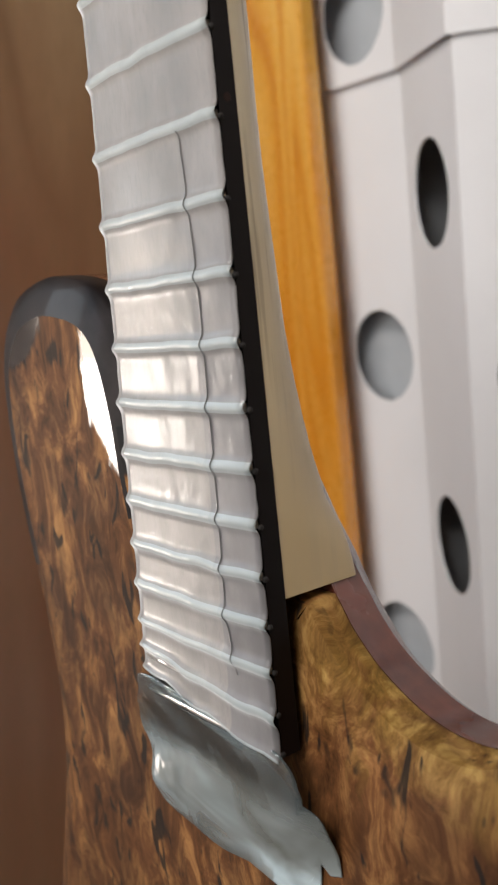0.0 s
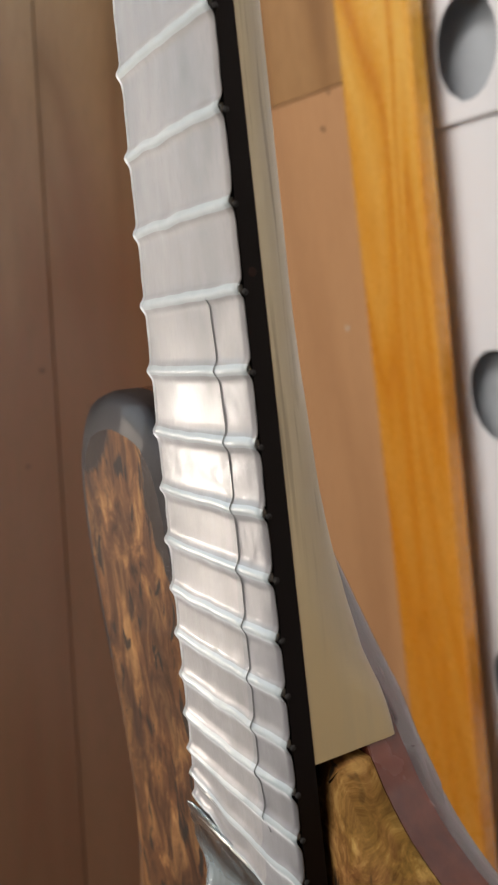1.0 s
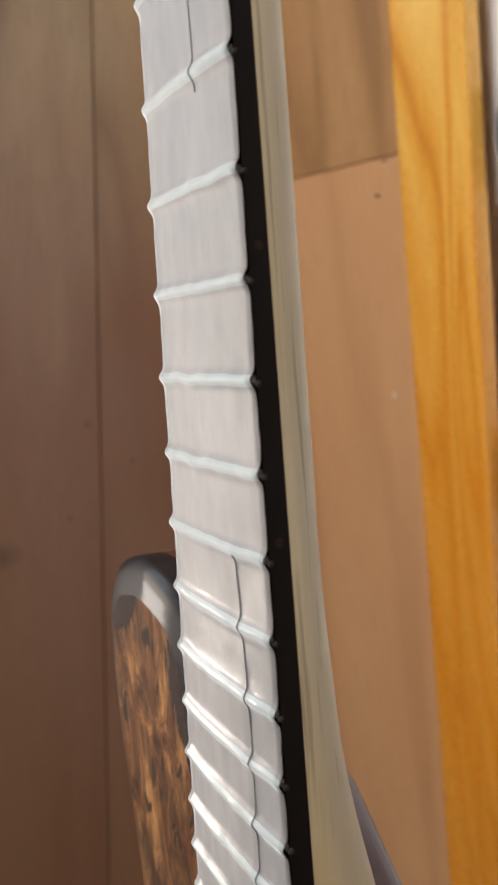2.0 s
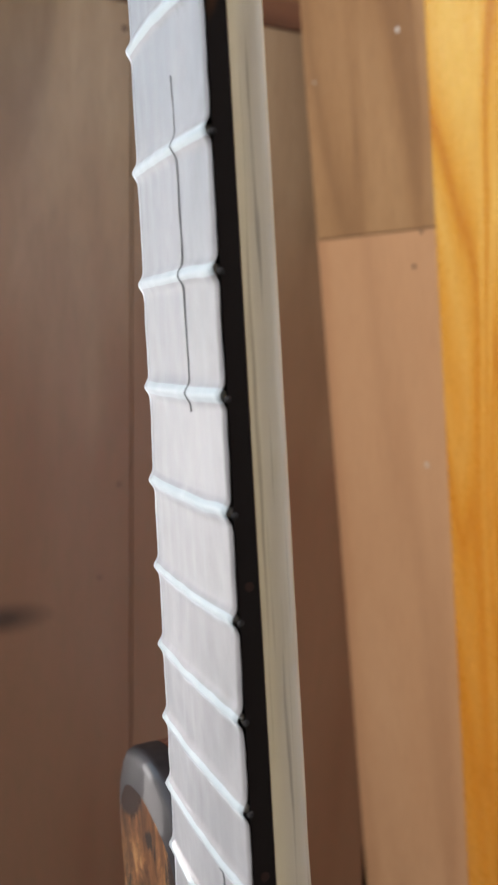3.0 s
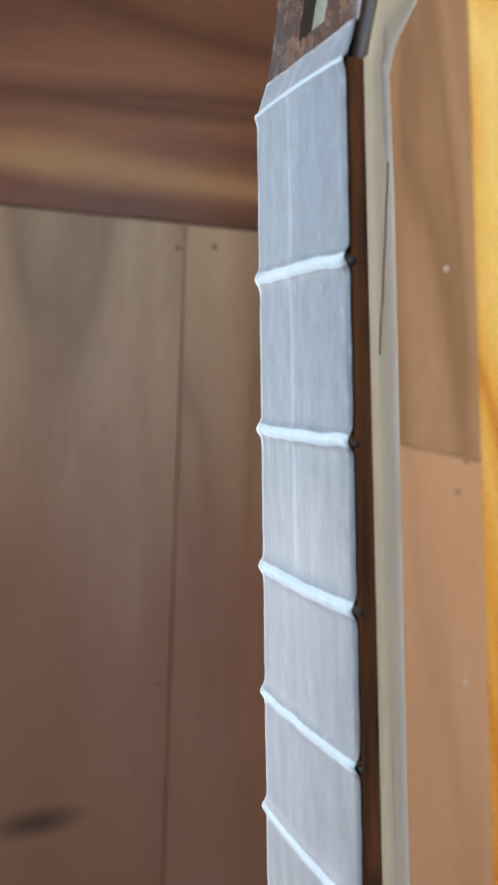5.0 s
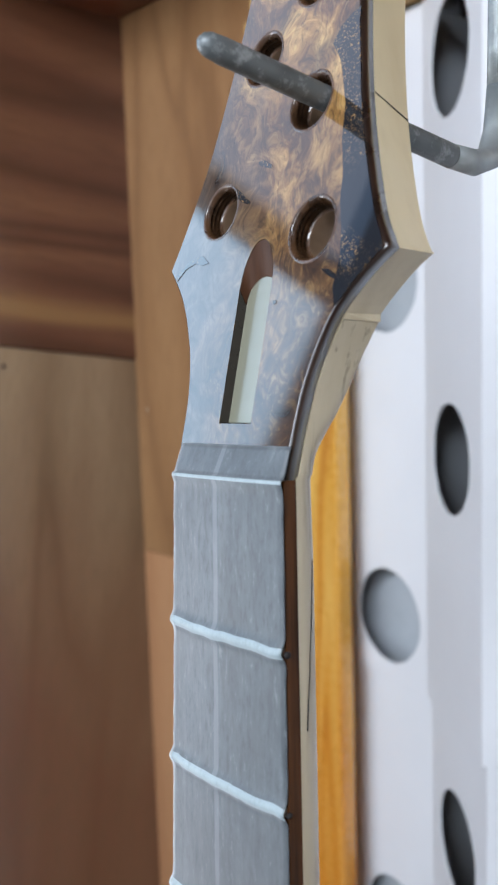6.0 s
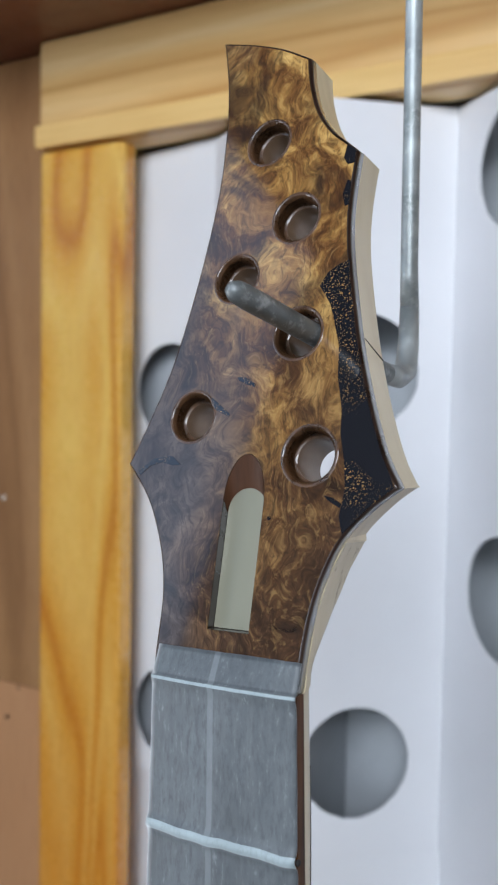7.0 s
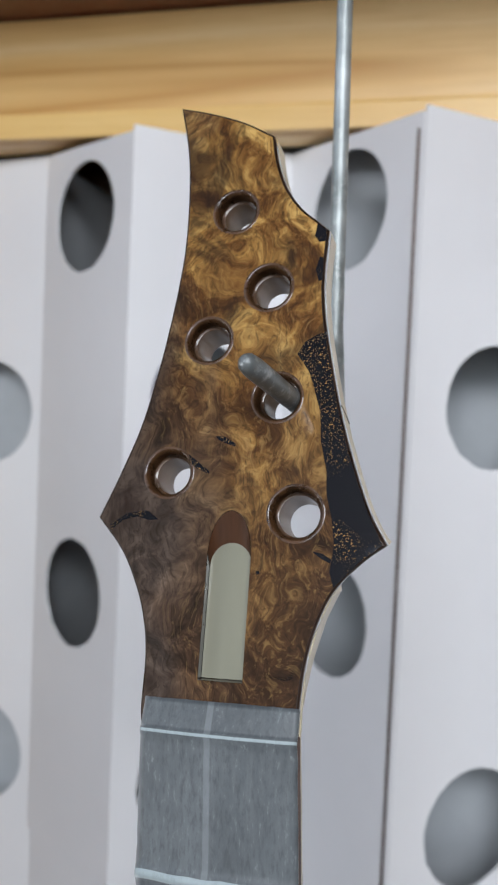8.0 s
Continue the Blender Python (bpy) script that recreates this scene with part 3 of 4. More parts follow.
def filter_sheet(name, z0, z1, phase, levels, back, label):
    ob = tagged(new(name), label, "filter")
    for i in range(len(FOLDS) - 1):
        a, b = Vector((*FOLDS[i], 0)), Vector((*FOLDS[i + 1], 0))
        a.y += back
        b.y += back
        w = (b - a).length
        c = CENTRES.get(i, 0.5) * w
        z = levels.get(i, phase + (0.138 if i % 2 else 0.0)) + 2 * 0.2735
        holes = []
        while z > z0 + 0.045:
            if z < z1 - 0.04:
                holes.append(torn_hole(c, z, 0.0396, i * 17 + len(holes)))
            z -= 0.2735
        gap = 0.0022 if i == 4 else 0.0
        bm = slab([(gap, z0), (w, z0), (w, z1 - 0.004 * (i % 2)), (gap, z1)], holes, 0, 0.0016)
        turn = math.degrees(math.atan2(b.y - a.y, b.x - a.x))
        part("pleat", bm, M_PAPER, ob, at=pose(a.x, a.y, 0, 0, 0, turn))
    return ob


filter_sheet("pleated_filter", 1.2425, 1.766, 1.5805, UPPER_HOLES, 0.0, "white pleated card paint filter with round holes")
filter_sheet("pleated_filter", 0.3, 1.2465, 1.017, LOWER_HOLES, 0.006, "lower white pleated card paint filter with round holes")
inner = tagged(new("filter_lining"), "grey-white inner card of the paint filter", "filter")
# The second pleat gets no sheet: its cell is left deep to look dark.
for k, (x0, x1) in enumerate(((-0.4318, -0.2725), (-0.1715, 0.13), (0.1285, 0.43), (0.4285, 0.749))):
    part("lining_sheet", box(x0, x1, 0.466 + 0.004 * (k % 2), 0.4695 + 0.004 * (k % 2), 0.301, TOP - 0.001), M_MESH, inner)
# Added baffles behind the folds stop light spreading between holes, so some stay dark.
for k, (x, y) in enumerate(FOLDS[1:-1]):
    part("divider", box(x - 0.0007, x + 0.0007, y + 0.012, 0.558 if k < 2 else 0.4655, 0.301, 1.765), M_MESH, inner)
# Dark strip that stands in for the shade inside an open fold.
part("fold_crease", box(0.0143, 0.0160, 0.3361, 0.3384, 1.244, 1.752), M_NAIL_CREASE, inner, "dark strip standing for the shade in an open fold")

# ---- guitar ----
GUITAR = Matrix.Translation((0, 0, 1.5)) @ Euler((radians(-4.41), radians(-3.20), radians(-2.50))).to_matrix().to_4x4()
guitar = tagged(new("electric_guitar"), "unfinished burl-topped electric guitar hanging from a steel hook", "guitar")
guitar.matrix_basis = GUITAR
SCALE = 0.648


def fret_z(n):
    return -SCALE * (1 - 2 ** (-n / 12))


def half(z):
    """Half the fretboard's width at a height along the neck."""
    return 0.0204 + (0.0289 - 0.0204) * (-z / 0.486)


def board_ring(z, top, bottom, grow=0.0):
    h = half(z) + grow
    return [(x * h, top + 0.0009 * x * x, z) for x in (-1, -0.66, -0.33, 0, 0.33, 0.66, 1)] + [(h, bottom, z), (-h, bottom, z)]


fretboard = part("fretboard", loft([board_ring(z, 0.0004, 0.0046 + 0.0022 * (-z / 0.486)) for z in np.linspace(0, -0.4875, 60)]), M_EBONY, guitar, "dark fretboard, brown near the nut and blackened below")

# frets, whose ends stick out under the tape
FRETS = [fret_z(k) for k in range(1, 25)]
for k, z in enumerate(FRETS):
    ring = []
    for x in np.linspace(-1, 1, 9):
        h = half(z) - 0.0006
        ring.append([(x * h, 0.0009 * x * x + 0.0006 - 0.0011 * math.cos(a), z + 0.0011 * math.sin(a)) for a in np.linspace(-math.pi / 2, math.pi / 2, 6)])
    fret = part("fret", loft(ring), M_NICKEL, guitar, smooth=True)
    for side in (-1, 1):
        bm = bmesh.new()
        bmesh.ops.create_icosphere(bm, subdivisions=2, radius=0.00066)
        for v in bm.verts:
            wob = 1 + 0.35 * noise.noise(v.co * 900 + Vector((k, side, 0)))
            v.co = Vector((v.co.x * 0.75 * wob, v.co.y * 1.25 * wob, v.co.z * 1.15 * wob))
        part("fret_end", bm, M_BEAD, fret, "dark lacquered fret end", smooth=True, at=pose(side * (half(z) + 0.0001), 0.0013, z - 0.0006))

# dim side markers
for z in (-0.2778, -0.3388):
    dot = disc(0.0010, 0.00010, seg=14)
    part("side_marker", dot, M_MARKER, fretboard, "dim brown side marker", at=pose(half(z) + 0.00004, 0.0037, z, 0, 0, 90))

# tape drawn over the frets in one skin: ridges at the frets, dips beside them, a step at the nut
tape_rows = []
zs = [0.0072, 0.0060, 0.0045, 0.0030, 0.0018, 0.0010, 0.0004, 0.0]
z = -0.0008
while z > -0.4855:
    zs.append(z)
    near = min(abs(z - q) for q in FRETS)
    z -= 0.0005 if near < 0.004 else 0.0016
COLS = np.linspace(-1, 1, 25)
vert, face = [], []
for r, z in enumerate(zs):
    h = half(min(z, 0)) + 0.0003
    q = min(FRETS, key=lambda f: abs(f - z))
    d = z - q
    ridge = 0.0013 * math.exp(-((d / 0.00165) ** 2))
    cut = 0.0
    for c in COLS:
        bow = 0.0009 * c * c
        y = -0.0003 + bow - (ridge if z <= 0 else 0)
        if z > 0:
            y = -0.0003 + bow * (1 - z / 0.0072) + z * 0.46
        elif z > -0.0016:
            y -= 0.0006
        wr = noise.noise(Vector((c * 9, z * 60, 2.0))) * 0.00022 + noise.noise(Vector((c * 30, z * 220, 7.0))) * 0.00012
        edge = 0.00025 * noise.noise(Vector((3.0 + c, z * 260, 1.0))) if abs(c) == 1 else 0.0
        end = -0.4795 - 0.0045 * (c + 1) + 0.0007 * math.sin(c * 9)
        zz = z if z > -0.465 else -0.465 + (z + 0.465) * (end + 0.465) / (zs[-1] + 0.465)
        vert.append((c * h + edge, y + wr, zz + 0.0006 * noise.noise(Vector((c * 3, round(q * 4000), 5.0))) * math.exp(-((d / 0.004) ** 2))))
    # folded-down lips at both sides
n = len(COLS)
for r in range(len(zs) - 1):
    for c in range(n - 1):
        a = r * n + c
        face.append((a, a + 1, a + n + 1, a + n))
me = bpy.data.meshes.new("masking_tape")
me.from_pydata(vert, [], face)
me.materials.append(M_TAPE)
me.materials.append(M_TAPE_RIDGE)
# The row at the nut edge takes the ridge tone as a painted crease highlight.
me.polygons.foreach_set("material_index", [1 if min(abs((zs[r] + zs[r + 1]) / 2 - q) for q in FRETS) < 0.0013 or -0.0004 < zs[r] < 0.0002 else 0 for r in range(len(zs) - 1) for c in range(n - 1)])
me.polygons.foreach_set("use_smooth", [True] * len(me.polygons))
tape = new("masking_tape", me)
tape.parent = guitar
tape["label"] = "frosted white masking tape wrinkled over the frets"
skin = tape.modifiers.new("thickness", "SOLIDIFY")
skin.thickness, skin.offset = 0.00025, 1.0


def ribbon(points, width, thick, mat, name, parent, label=""):
    """A thin strip along the fretboard through (share of half width, z) points, riding over the frets."""
    bm = bmesh.new()
    rows = []
    total = points[0][1] - points[-1][1]
    steps = max(8, int(total / 0.0006))
    for k in range(steps + 1):
        z = points[0][1] - total * k / steps
        for (c0, z0), (c1, z1) in zip(points, points[1:]):
            if z1 - 1e-9 <= z <= z0 + 1e-9:
                c = c0 + (c1 - c0) * (z0 - z) / max(1e-9, z0 - z1)
                break
        q = min(FRETS, key=lambda f: abs(f - z))
        d = z - q
        ridge = 0.0013 * math.exp(-((d / 0.00165) ** 2))
        wr = noise.noise(Vector((c * 9, z * 60, 2.0))) * 0.00022 + noise.noise(Vector((c * 30, z * 220, 7.0))) * 0.00012
        y = -0.00061 + 0.0009 * c * c - ridge - thick + wr
        x = c * half(z) + 0.00008 * noise.noise(Vector((1.0, z * 90, 4.0)))
        rows.append([bm.verts.new((x - width / 2, y, z)), bm.verts.new((x + width / 2, y, z)), bm.verts.new((x + width / 2, y + thick + 0.0004, z)), bm.verts.new((x - width / 2, y + thick + 0.0004, z))])
    for r0, r1 in zip(rows, rows[1:]):
        for k in range(4):
            bm.faces.new((r0[k], r0[(k + 1) % 4], r1[(k + 1) % 4], r1[k]))
    return part(name, bm, mat, parent, label)


ribbon([(0.48, fret_z(13) - 0.001), (0.54, fret_z(15)), (0.52, fret_z(18)), (0.48, fret_z(21)), (0.56, fret_z(22) - 0.004)], 0.00005, 0.0, M_SLIT, "tape_split", tape, "dark split along the tape")
ribbon([(0.26, fret_z(6) + 0.014), (0.30, fret_z(6)), (0.31, fret_z(7)), (0.31, fret_z(8) - 0.004)], 0.00005, 0.0, M_SLIT, "tape_split", tape, "dark split along the tape")

# neck: rounded back, growing into a block heel below and spreading into the headstock above
def spread(z, table):
    for (z0, a), (z1, b) in zip(table, table[1:]):
        if z <= z1:
            return a + (b - a) * max(0, z - z0) / (z1 - z0)
    return table[-1][1]


HEEL_DEPTH = ((-0.4505, 0.0306), (-0.44, 0.0302), (-0.43, 0.0300), (-0.42, 0.0294), (-0.41, 0.0275), (-0.40, 0.0257), (-0.388, 0.0243), (-0.36, 0.0226), (-0.34, 0.0219))
HEEL_SQUARE = ((-0.4505, 34.0), (-0.445, 17.0), (-0.44, 9.5), (-0.435, 5.2), (-0.43, 3.6), (-0.42, 2.7), (-0.41, 2.5), (-0.39, 2.25), (-0.35, 2.0), (0.0, 2.0))


def neck_ring(z):
    left = right = half(min(z, 0)) - 0.0001
    depth = 0.0056 + 0.0125 + 0.0038 * min(1, -z / 0.33 if z < 0 else 0)
    if z < -0.34:
        depth = spread(z, HEEL_DEPTH)
    top = 0.0047 + 0.0022 * (-z / 0.486 if z < 0 else 0)
    v = min(1, max(0, (z + 0.024) / 0.0365))
    v = v * v * (3 - 2 * v)
    if z > 0:
        left = spread(z, ((0.0, 0.0203), (0.003, 0.0219), (0.0173, 0.0222), (0.0273, 0.0240), (0.0342, 0.0267)))
        right = spread(z, ((0.0, 0.0203), (0.0052, 0.0201), (0.0173, 0.0212), (0.0269, 0.0236), (0.0342, 0.0269)))
        top = 0.0057 + 0.2 * z
        slim = 0.0001 * min(1, max(0, (z - 0.009) / 0.003))
        left, right = left - slim, right - slim
    depth += (0.0170 + 0.2 * max(z, 0) - depth) * v
    sq = spread(z, HEEL_SQUARE) + 44.0 * min(1, max(0, z / 0.034)) ** 3
    pts = [(-left, top, z), (right, top, z)]
    for a in np.linspace(0, math.pi, 41):
        c, s = math.cos(a), math.sin(a)
        pts.append(((right if c > 0 else left) * math.copysign(abs(c) ** (2 / sq), c), top + 0.0006 + (depth - top - 0.0006) * abs(s) ** (2 / sq), z))
    return pts


neck = part("neck", loft([neck_ring(z) for z in [*np.linspace(0.0341, 0.001, 26), *np.linspace(0.0, -0.4505, 110)]]), M_MAPLE, guitar, "pale maple neck", smooth=True)
neck.data.set_sharp_from_angle(angle=radians(48))

# hairline crack in the maple beside the nut
crack = []
for k in range(13):
    z, y = -0.018 - 0.0365 * k / 12, 0.0106 - 0.0036 * k / 12 + 0.0001 * math.sin(k * 1.7)
    top = 0.0053 + 0.0022 * (-z / 0.486)
    rise = (y - top) / (0.0181 + 0.0038 * (-z / 0.33) - top)
    crack.append(((half(z) - 0.0001) * math.sqrt(1 - max(0, rise) ** 2), y, z))
part("crack", tube(crack, 0.00016, 6), M_BEAD, neck, "thin dark crack in the maple")

# headstock
OUT = [(-20.3, -2), (-22.0, 3.0), (-22.2, 17.3), (-24.0, 27.3), (-27.4, 36.0), (-32.1, 44.1), (-39.9, 52.8), (-35.4, 63.5), (-30.1, 77.9), (-26.5, 93.5), (-23.8, 109.4), (-21.7, 128.4), (-21.7, 144.5), (-23.2, 161.3), (-26.9, 178.1), (-17.2, 175.3), (-6.1, 170.9), (3.7, 165.2), (5.3, 156.8), (8.3, 148.5), (12.8, 141.9), (18.0, 137.2), (21.6, 134.0), (20.9, 122.6), (21.2, 112.6), (23.0, 101.2), (26.8, 83.8), (31.2, 68.7), (36.1, 55.5), (40.7, 47.4), (34.4, 42.7), (27.5, 35.4), (23.6, 26.9), (21.2, 17.3), (20.1, 5.2), (20.0, -2)]
head_loop = [(x / 1000, z / 1000) for x, z in (tuple(q) for q in smooth_loop(OUT, 5, (0, 6, 14, 17, 22, 29, 35)))]
PEGS = [(-6.4, 141.9, 6.2), (5.1, 118.0, 6.5), (-11.5, 103.0, 6.4), (9.6, 86.2, 6.5), (-20.0, 65.4, 6.5), (16.6, 55.0, 7.0)]
LEAN, DROP = 0.2, 0.002


def inset(loop, d):
    """The loop moved inward by d, corner by corner."""
    n = len(loop)
    area = sum(loop[i][0] * loop[(i + 1) % n][1] - loop[(i + 1) % n][0] * loop[i][1] for i in range(n))
    sgn = 1 if area > 0 else -1
    out = []
    for i in range(n):
        a, b, c = Vector(loop[i - 1]), Vector(loop[i]), Vector(loop[(i + 1) % n])
        u, v = (b - a).normalized(), (c - b).normalized()
        m = (Vector((-u.y, u.x)) + Vector((-v.y, v.x))) * sgn
        m = m.normalized() if m.length > 1e-6 else Vector((-u.y, u.x)) * sgn
        out.append(tuple(b + m * d))
    return out


def walls(loops, shear=0.0, lift=0.0):
    """Skins stacked loops given as (loop, depth); the first is filled with its holes by slab elsewhere."""
    bm = bmesh.new()
    rings = [[bm.verts.new((x, y + lift + shear * z, z)) for x, z in lp] for lp, y in loops]
    for r0, r1 in zip(rings, rings[1:]):
        for k in range(len(r0)):
            bm.faces.new((r0[k], r0[(k + 1) % len(r0)], r1[(k + 1) % len(r1)], r1[k]))
    return bm


def arch(x0, x1, z0, spring, top, n=14):
    """A tall opening with a straight foot and a rounded head, counted from its lower left corner."""
    cx, r = (x0 + x1) / 2, (x1 - x0) / 2
    return [(x0, z0), (x1, z0)] + [(cx + r * math.cos(math.pi * k / n), spring + (top - spring) * math.sin(math.pi * k / n)) for k in range(n + 1)]


SLOT = arch(-6.9, 5.2, 12, 44.0, 55.5)
slot_loop = [(x / 1000, z / 1000) for x, z in SLOT]
peg_loops = [circle(x / 1000, z / 1000, r / 1000 + 0.0008) for x, z, r in PEGS]
veneer = part("headstock_face", slab(inset(head_loop, 0.0007), peg_loops + [slot_loop], 0, 0.0034, LEAN, DROP), M_BURL, guitar, "glossy brown burl headstock face")
part("rim", walls([(inset(head_loop, 0.0007), 0.00005), (inset(head_loop, 0.0002), 0.0003), (head_loop, 0.0009), (head_loop, 0.0034), (inset(head_loop, 0.0007), 0.0034)], LEAN, DROP), M_RIM, guitar, "dark burnt edge of the headstock face", smooth=True)
core_loop = [(-0.0267, 0.0342)] + [q for q in head_loop if q[1] > 0.0347] + [(0.0269, 0.0342)]
bm = slab(core_loop, [circle(x / 1000, z / 1000, r / 1000 + 0.0034) for x, z, r in PEGS], 0.0035, 0.0150, LEAN, DROP)
drawn_in = {(round(a[0], 6), round(a[1], 6)): b for a, b in zip(core_loop[1:-1], inset(core_loop, 0.0010)[1:-1])}
for v in bm.verts:
    key = (round(v.co.x, 6), round(v.co.z, 6))
    if key in drawn_in and v.co.y - LEAN * v.co.z > 0.010:
        x, z = drawn_in[key]
        v.co = Vector((x, v.co.y + LEAN * (z - v.co.z), z))
core = part("headstock_core", bm, M_CORE, guitar, "pale maple headstock core")
AXIS, UPWARD = Vector((0, 1, -LEAN)).normalized(), Vector((0, LEAN, 1)).normalized()


def bored(x, z, profile, seg=32):
    """A turned surface round an axis square to the headstock's face, from (radius, depth) pairs."""
    bm = bmesh.new()
    at = Vector((x, DROP + LEAN * z, z))
    rings = []
    for q, d in profile:
        rings.append([bm.verts.new(at + AXIS * d + q * (math.cos(2 * math.pi * k / seg) * Vector((1, 0, 0)) + math.sin(2 * math.pi * k / seg) * UPWARD)) for k in range(seg)])
    for r0, r1 in zip(rings, rings[1:]):
        for k in range(seg):
            bm.faces.new((r0[k], r0[(k + 1) % seg], r1[(k + 1) % seg], r1[k]))
    return bm


for x, z, r in PEGS:
    x, z, r = x / 1000, z / 1000, r / 1000
    steps = [(r + 0.0010, 0.00002), (r + 0.0005, -0.0002), (r, 0.0002)]
    for k in range(3):
        steps += [(r - 0.0001, 0.0007 + 0.0012 * k), (r - 0.0006, 0.0011 + 0.0012 * k), (r - 0.0002, 0.0015 + 0.0012 * k)]
    lining = part("peg_hole_lining", bored(x, z, steps + [(r - 0.0004, 0.0045), (r - 0.0013, 0.0047)]), M_LINING, guitar, "dark lacquered tuner hole with a stepped bore", smooth=True)
    part("bore", bored(x, z, [(r - 0.0013, 0.0047), (r - 0.0015, 0.0056), (r - 0.0017, 0.0160)]), M_BORE, lining, "tan bore through the headstock", smooth=True)

# truss rod slot: dark walls, a pale floor and a brown ramp rising to the face
slot_wall = inset(slot_loop, 0.00012)
part("slot_wall", walls([(inset(slot_loop, 0.00006), 0.0002), (inset(slot_loop, 0.00006), 0.0034)], LEAN, DROP), M_RIM, guitar, "dark lacquered wall of the truss rod slot")
floor_pts = [(x / 1000, z / 1000) for x, z in arch(-6.75, 5.05, 12.2, 40.5, 46.8)]
part("slot_floor", slab(floor_pts, [], 0.0027, 0.0036, LEAN, DROP), M_BONE, guitar, "pale floor of the truss rod slot")
bm = bmesh.new()
top = [bm.verts.new((x, DROP + LEAN * z + 0.00008, z)) for x, z in slot_wall[2:]]
low = [bm.verts.new((x, DROP + LEAN * z + 0.0026, z)) for x, z in floor_pts[2:]]
for k in range(len(top) - 1):
    bm.faces.new((top[k], top[k + 1], low[k + 1], low[k]))
part("slot_ramp", bm, M_RAMP, guitar, "brown lacquered ramp of the truss rod slot", smooth=True)

# black resin corner with gold flecks
inner_edge = [(26.3, 40.5), (27.2, 47), (26.2, 54), (24.6, 60), (24.3, 66), (22.4, 74), (21.8, 82), (19.9, 88), (18.2, 93), (14.6, 98.2), (16.5, 101.5), (19.8, 103.5), (22.3, 104.2)]
outer_edge = [(22.6, 100.5), (24.5, 92), (26.2, 83.8), (28.4, 75.5), (30.6, 68.7), (33.0, 62), (35.5, 55.6), (39.6, 47.5), (34.0, 43.2), (29.5, 38.6), (27.5, 36.6)]
resin_loop = [(x / 1000, z / 1000) for x, z in inner_edge + outer_edge]
part("resin_fill", slab(resin_loop, [], -0.0002, 0.0004, LEAN, DROP), M_RESIN, guitar, "black resin inlay with gold flecks")
for pts in ([(18.3, 136.4), (17.6, 132.6), (19.0, 130.6), (20.9, 130.8), (21.1, 133.8)], [(19.4, 126.2), (18.4, 122.5), (19.3, 119.0), (20.5, 119.2), (20.4, 125.8)], [(-14.5, 70.5), (-11.0, 68.0), (-8.0, 65.8), (-8.4, 65.2), (-11.8, 66.6), (-14.2, 68.4)], [(-7.2, 75.6), (-4.5, 75.4), (-1.4, 73.6), (-1.0, 72.6), (-3.6, 73.4), (-6.4, 74.6)], [(21.6, 45.4), (24.4, 44.9), (26.8, 43.4), (26.2, 42.6), (23.8, 43.8)], [(6.7, 39.9), (7.6, 40.1), (8.0, 39.4), (7.2, 39.0)], [(-36.0, 51.0), (-31.0, 54.2), (-25.0, 55.0), (-21.8, 52.6), (-24.6, 52.4), (-28.0, 53.3), (-32.0, 52.3), (-35.4, 49.6)]):
    part("resin_fill", slab([(x / 1000, z / 1000) for x, z in pts], [], -0.00015, 0.0004, LEAN, DROP), M_RESIN, guitar, "black resin inlay with gold flecks")
# fine crack in the core's edge
edge = []
for k in range(7):
    z = 0.0840 - 0.0042 * k / 6
    edge.append((0.0268 + (0.0838 - z) * 0.29 - 0.0010 * k / 6 - 0.00012, DROP + LEAN * z + 0.0036 + 0.0112 * k / 6, z))
part("edge_crack", tube(edge, 0.00024, 6), M_BEAD, core, "thin dark crack in the maple edge")

# body
BODY = [(-29, -452), (-33, -441), (-36, -426), (-38, -410), (-42, -394), (-48, -382), (-59, -373), (-75, -368.5), (-95, -367.5), (-118, -375), (-133, -397), (-132, -440), (-119, -500), (-120, -545), (-140, -610), (-162, -680), (-160, -760), (-120, -830), (-40, -860), (50, -855), (120, -820), (155, -750), (155, -680), (130, -610), (112, -550), (108, -500), (116, -450), (124, -425), (115, -413), (104, -432), (93, -464), (80, -475), (68.6, -477.5), (56.5, -475.7), (43.6, -469), (35.1, -461.3), (29, -453)]
body_loop = [(x / 1000, z / 1000) for x, z in (tuple(q) for q in smooth_loop(BODY, 6, (0, len(BODY) - 1)))]
top_rings = [(body_loop, 0.0215), (body_loop, 0.0146), (inset(body_loop, 0.0007), 0.0126), (inset(body_loop, 0.0045), 0.0110), (inset(body_loop, 0.0105), 0.00965), (inset(body_loop, 0.0125), 0.0092)]
bm = walls(top_rings)
ring_in = [v for v in bm.verts][-len(body_loop):]
edges = [bm.edges.get((ring_in[k], ring_in[(k + 1) % len(ring_in)])) for k in range(len(ring_in))]
bmesh.ops.triangle_fill(bm, use_beauty=True, edges=edges)
burnt = bm.copy()


def on_horn(f):
    c = f.calc_center_median()
    return c.y > 0.0094 and c.x < -0.045 and c.z > -0.47 + 0.03 * noise.noise(c * 60)


bmesh.ops.delete(bm, geom=[f for f in bm.faces if on_horn(f)], context="FACES")
bmesh.ops.delete(burnt, geom=[f for f in burnt.faces if not on_horn(f)], context="FACES")
body_top = part("body_top", bm, M_BURL_BODY, guitar, "golden brown burl top with a carved edge", smooth=True)
body_top.data.set_sharp_from_angle(angle=radians(32))
part("burnt_edge", burnt, M_RIM_HORN, guitar, "blackened glossy carved edge of the horn", smooth=True)
BACK_LOOP = [(-29, -452), *BODY[1:-1], (29, -453), (25, -449), (12, -447), (-12, -447), (-25, -449)]
back_loop = [(x / 1000, z / 1000) for x, z in (tuple(q) for q in smooth_loop(BACK_LOOP, 6))]


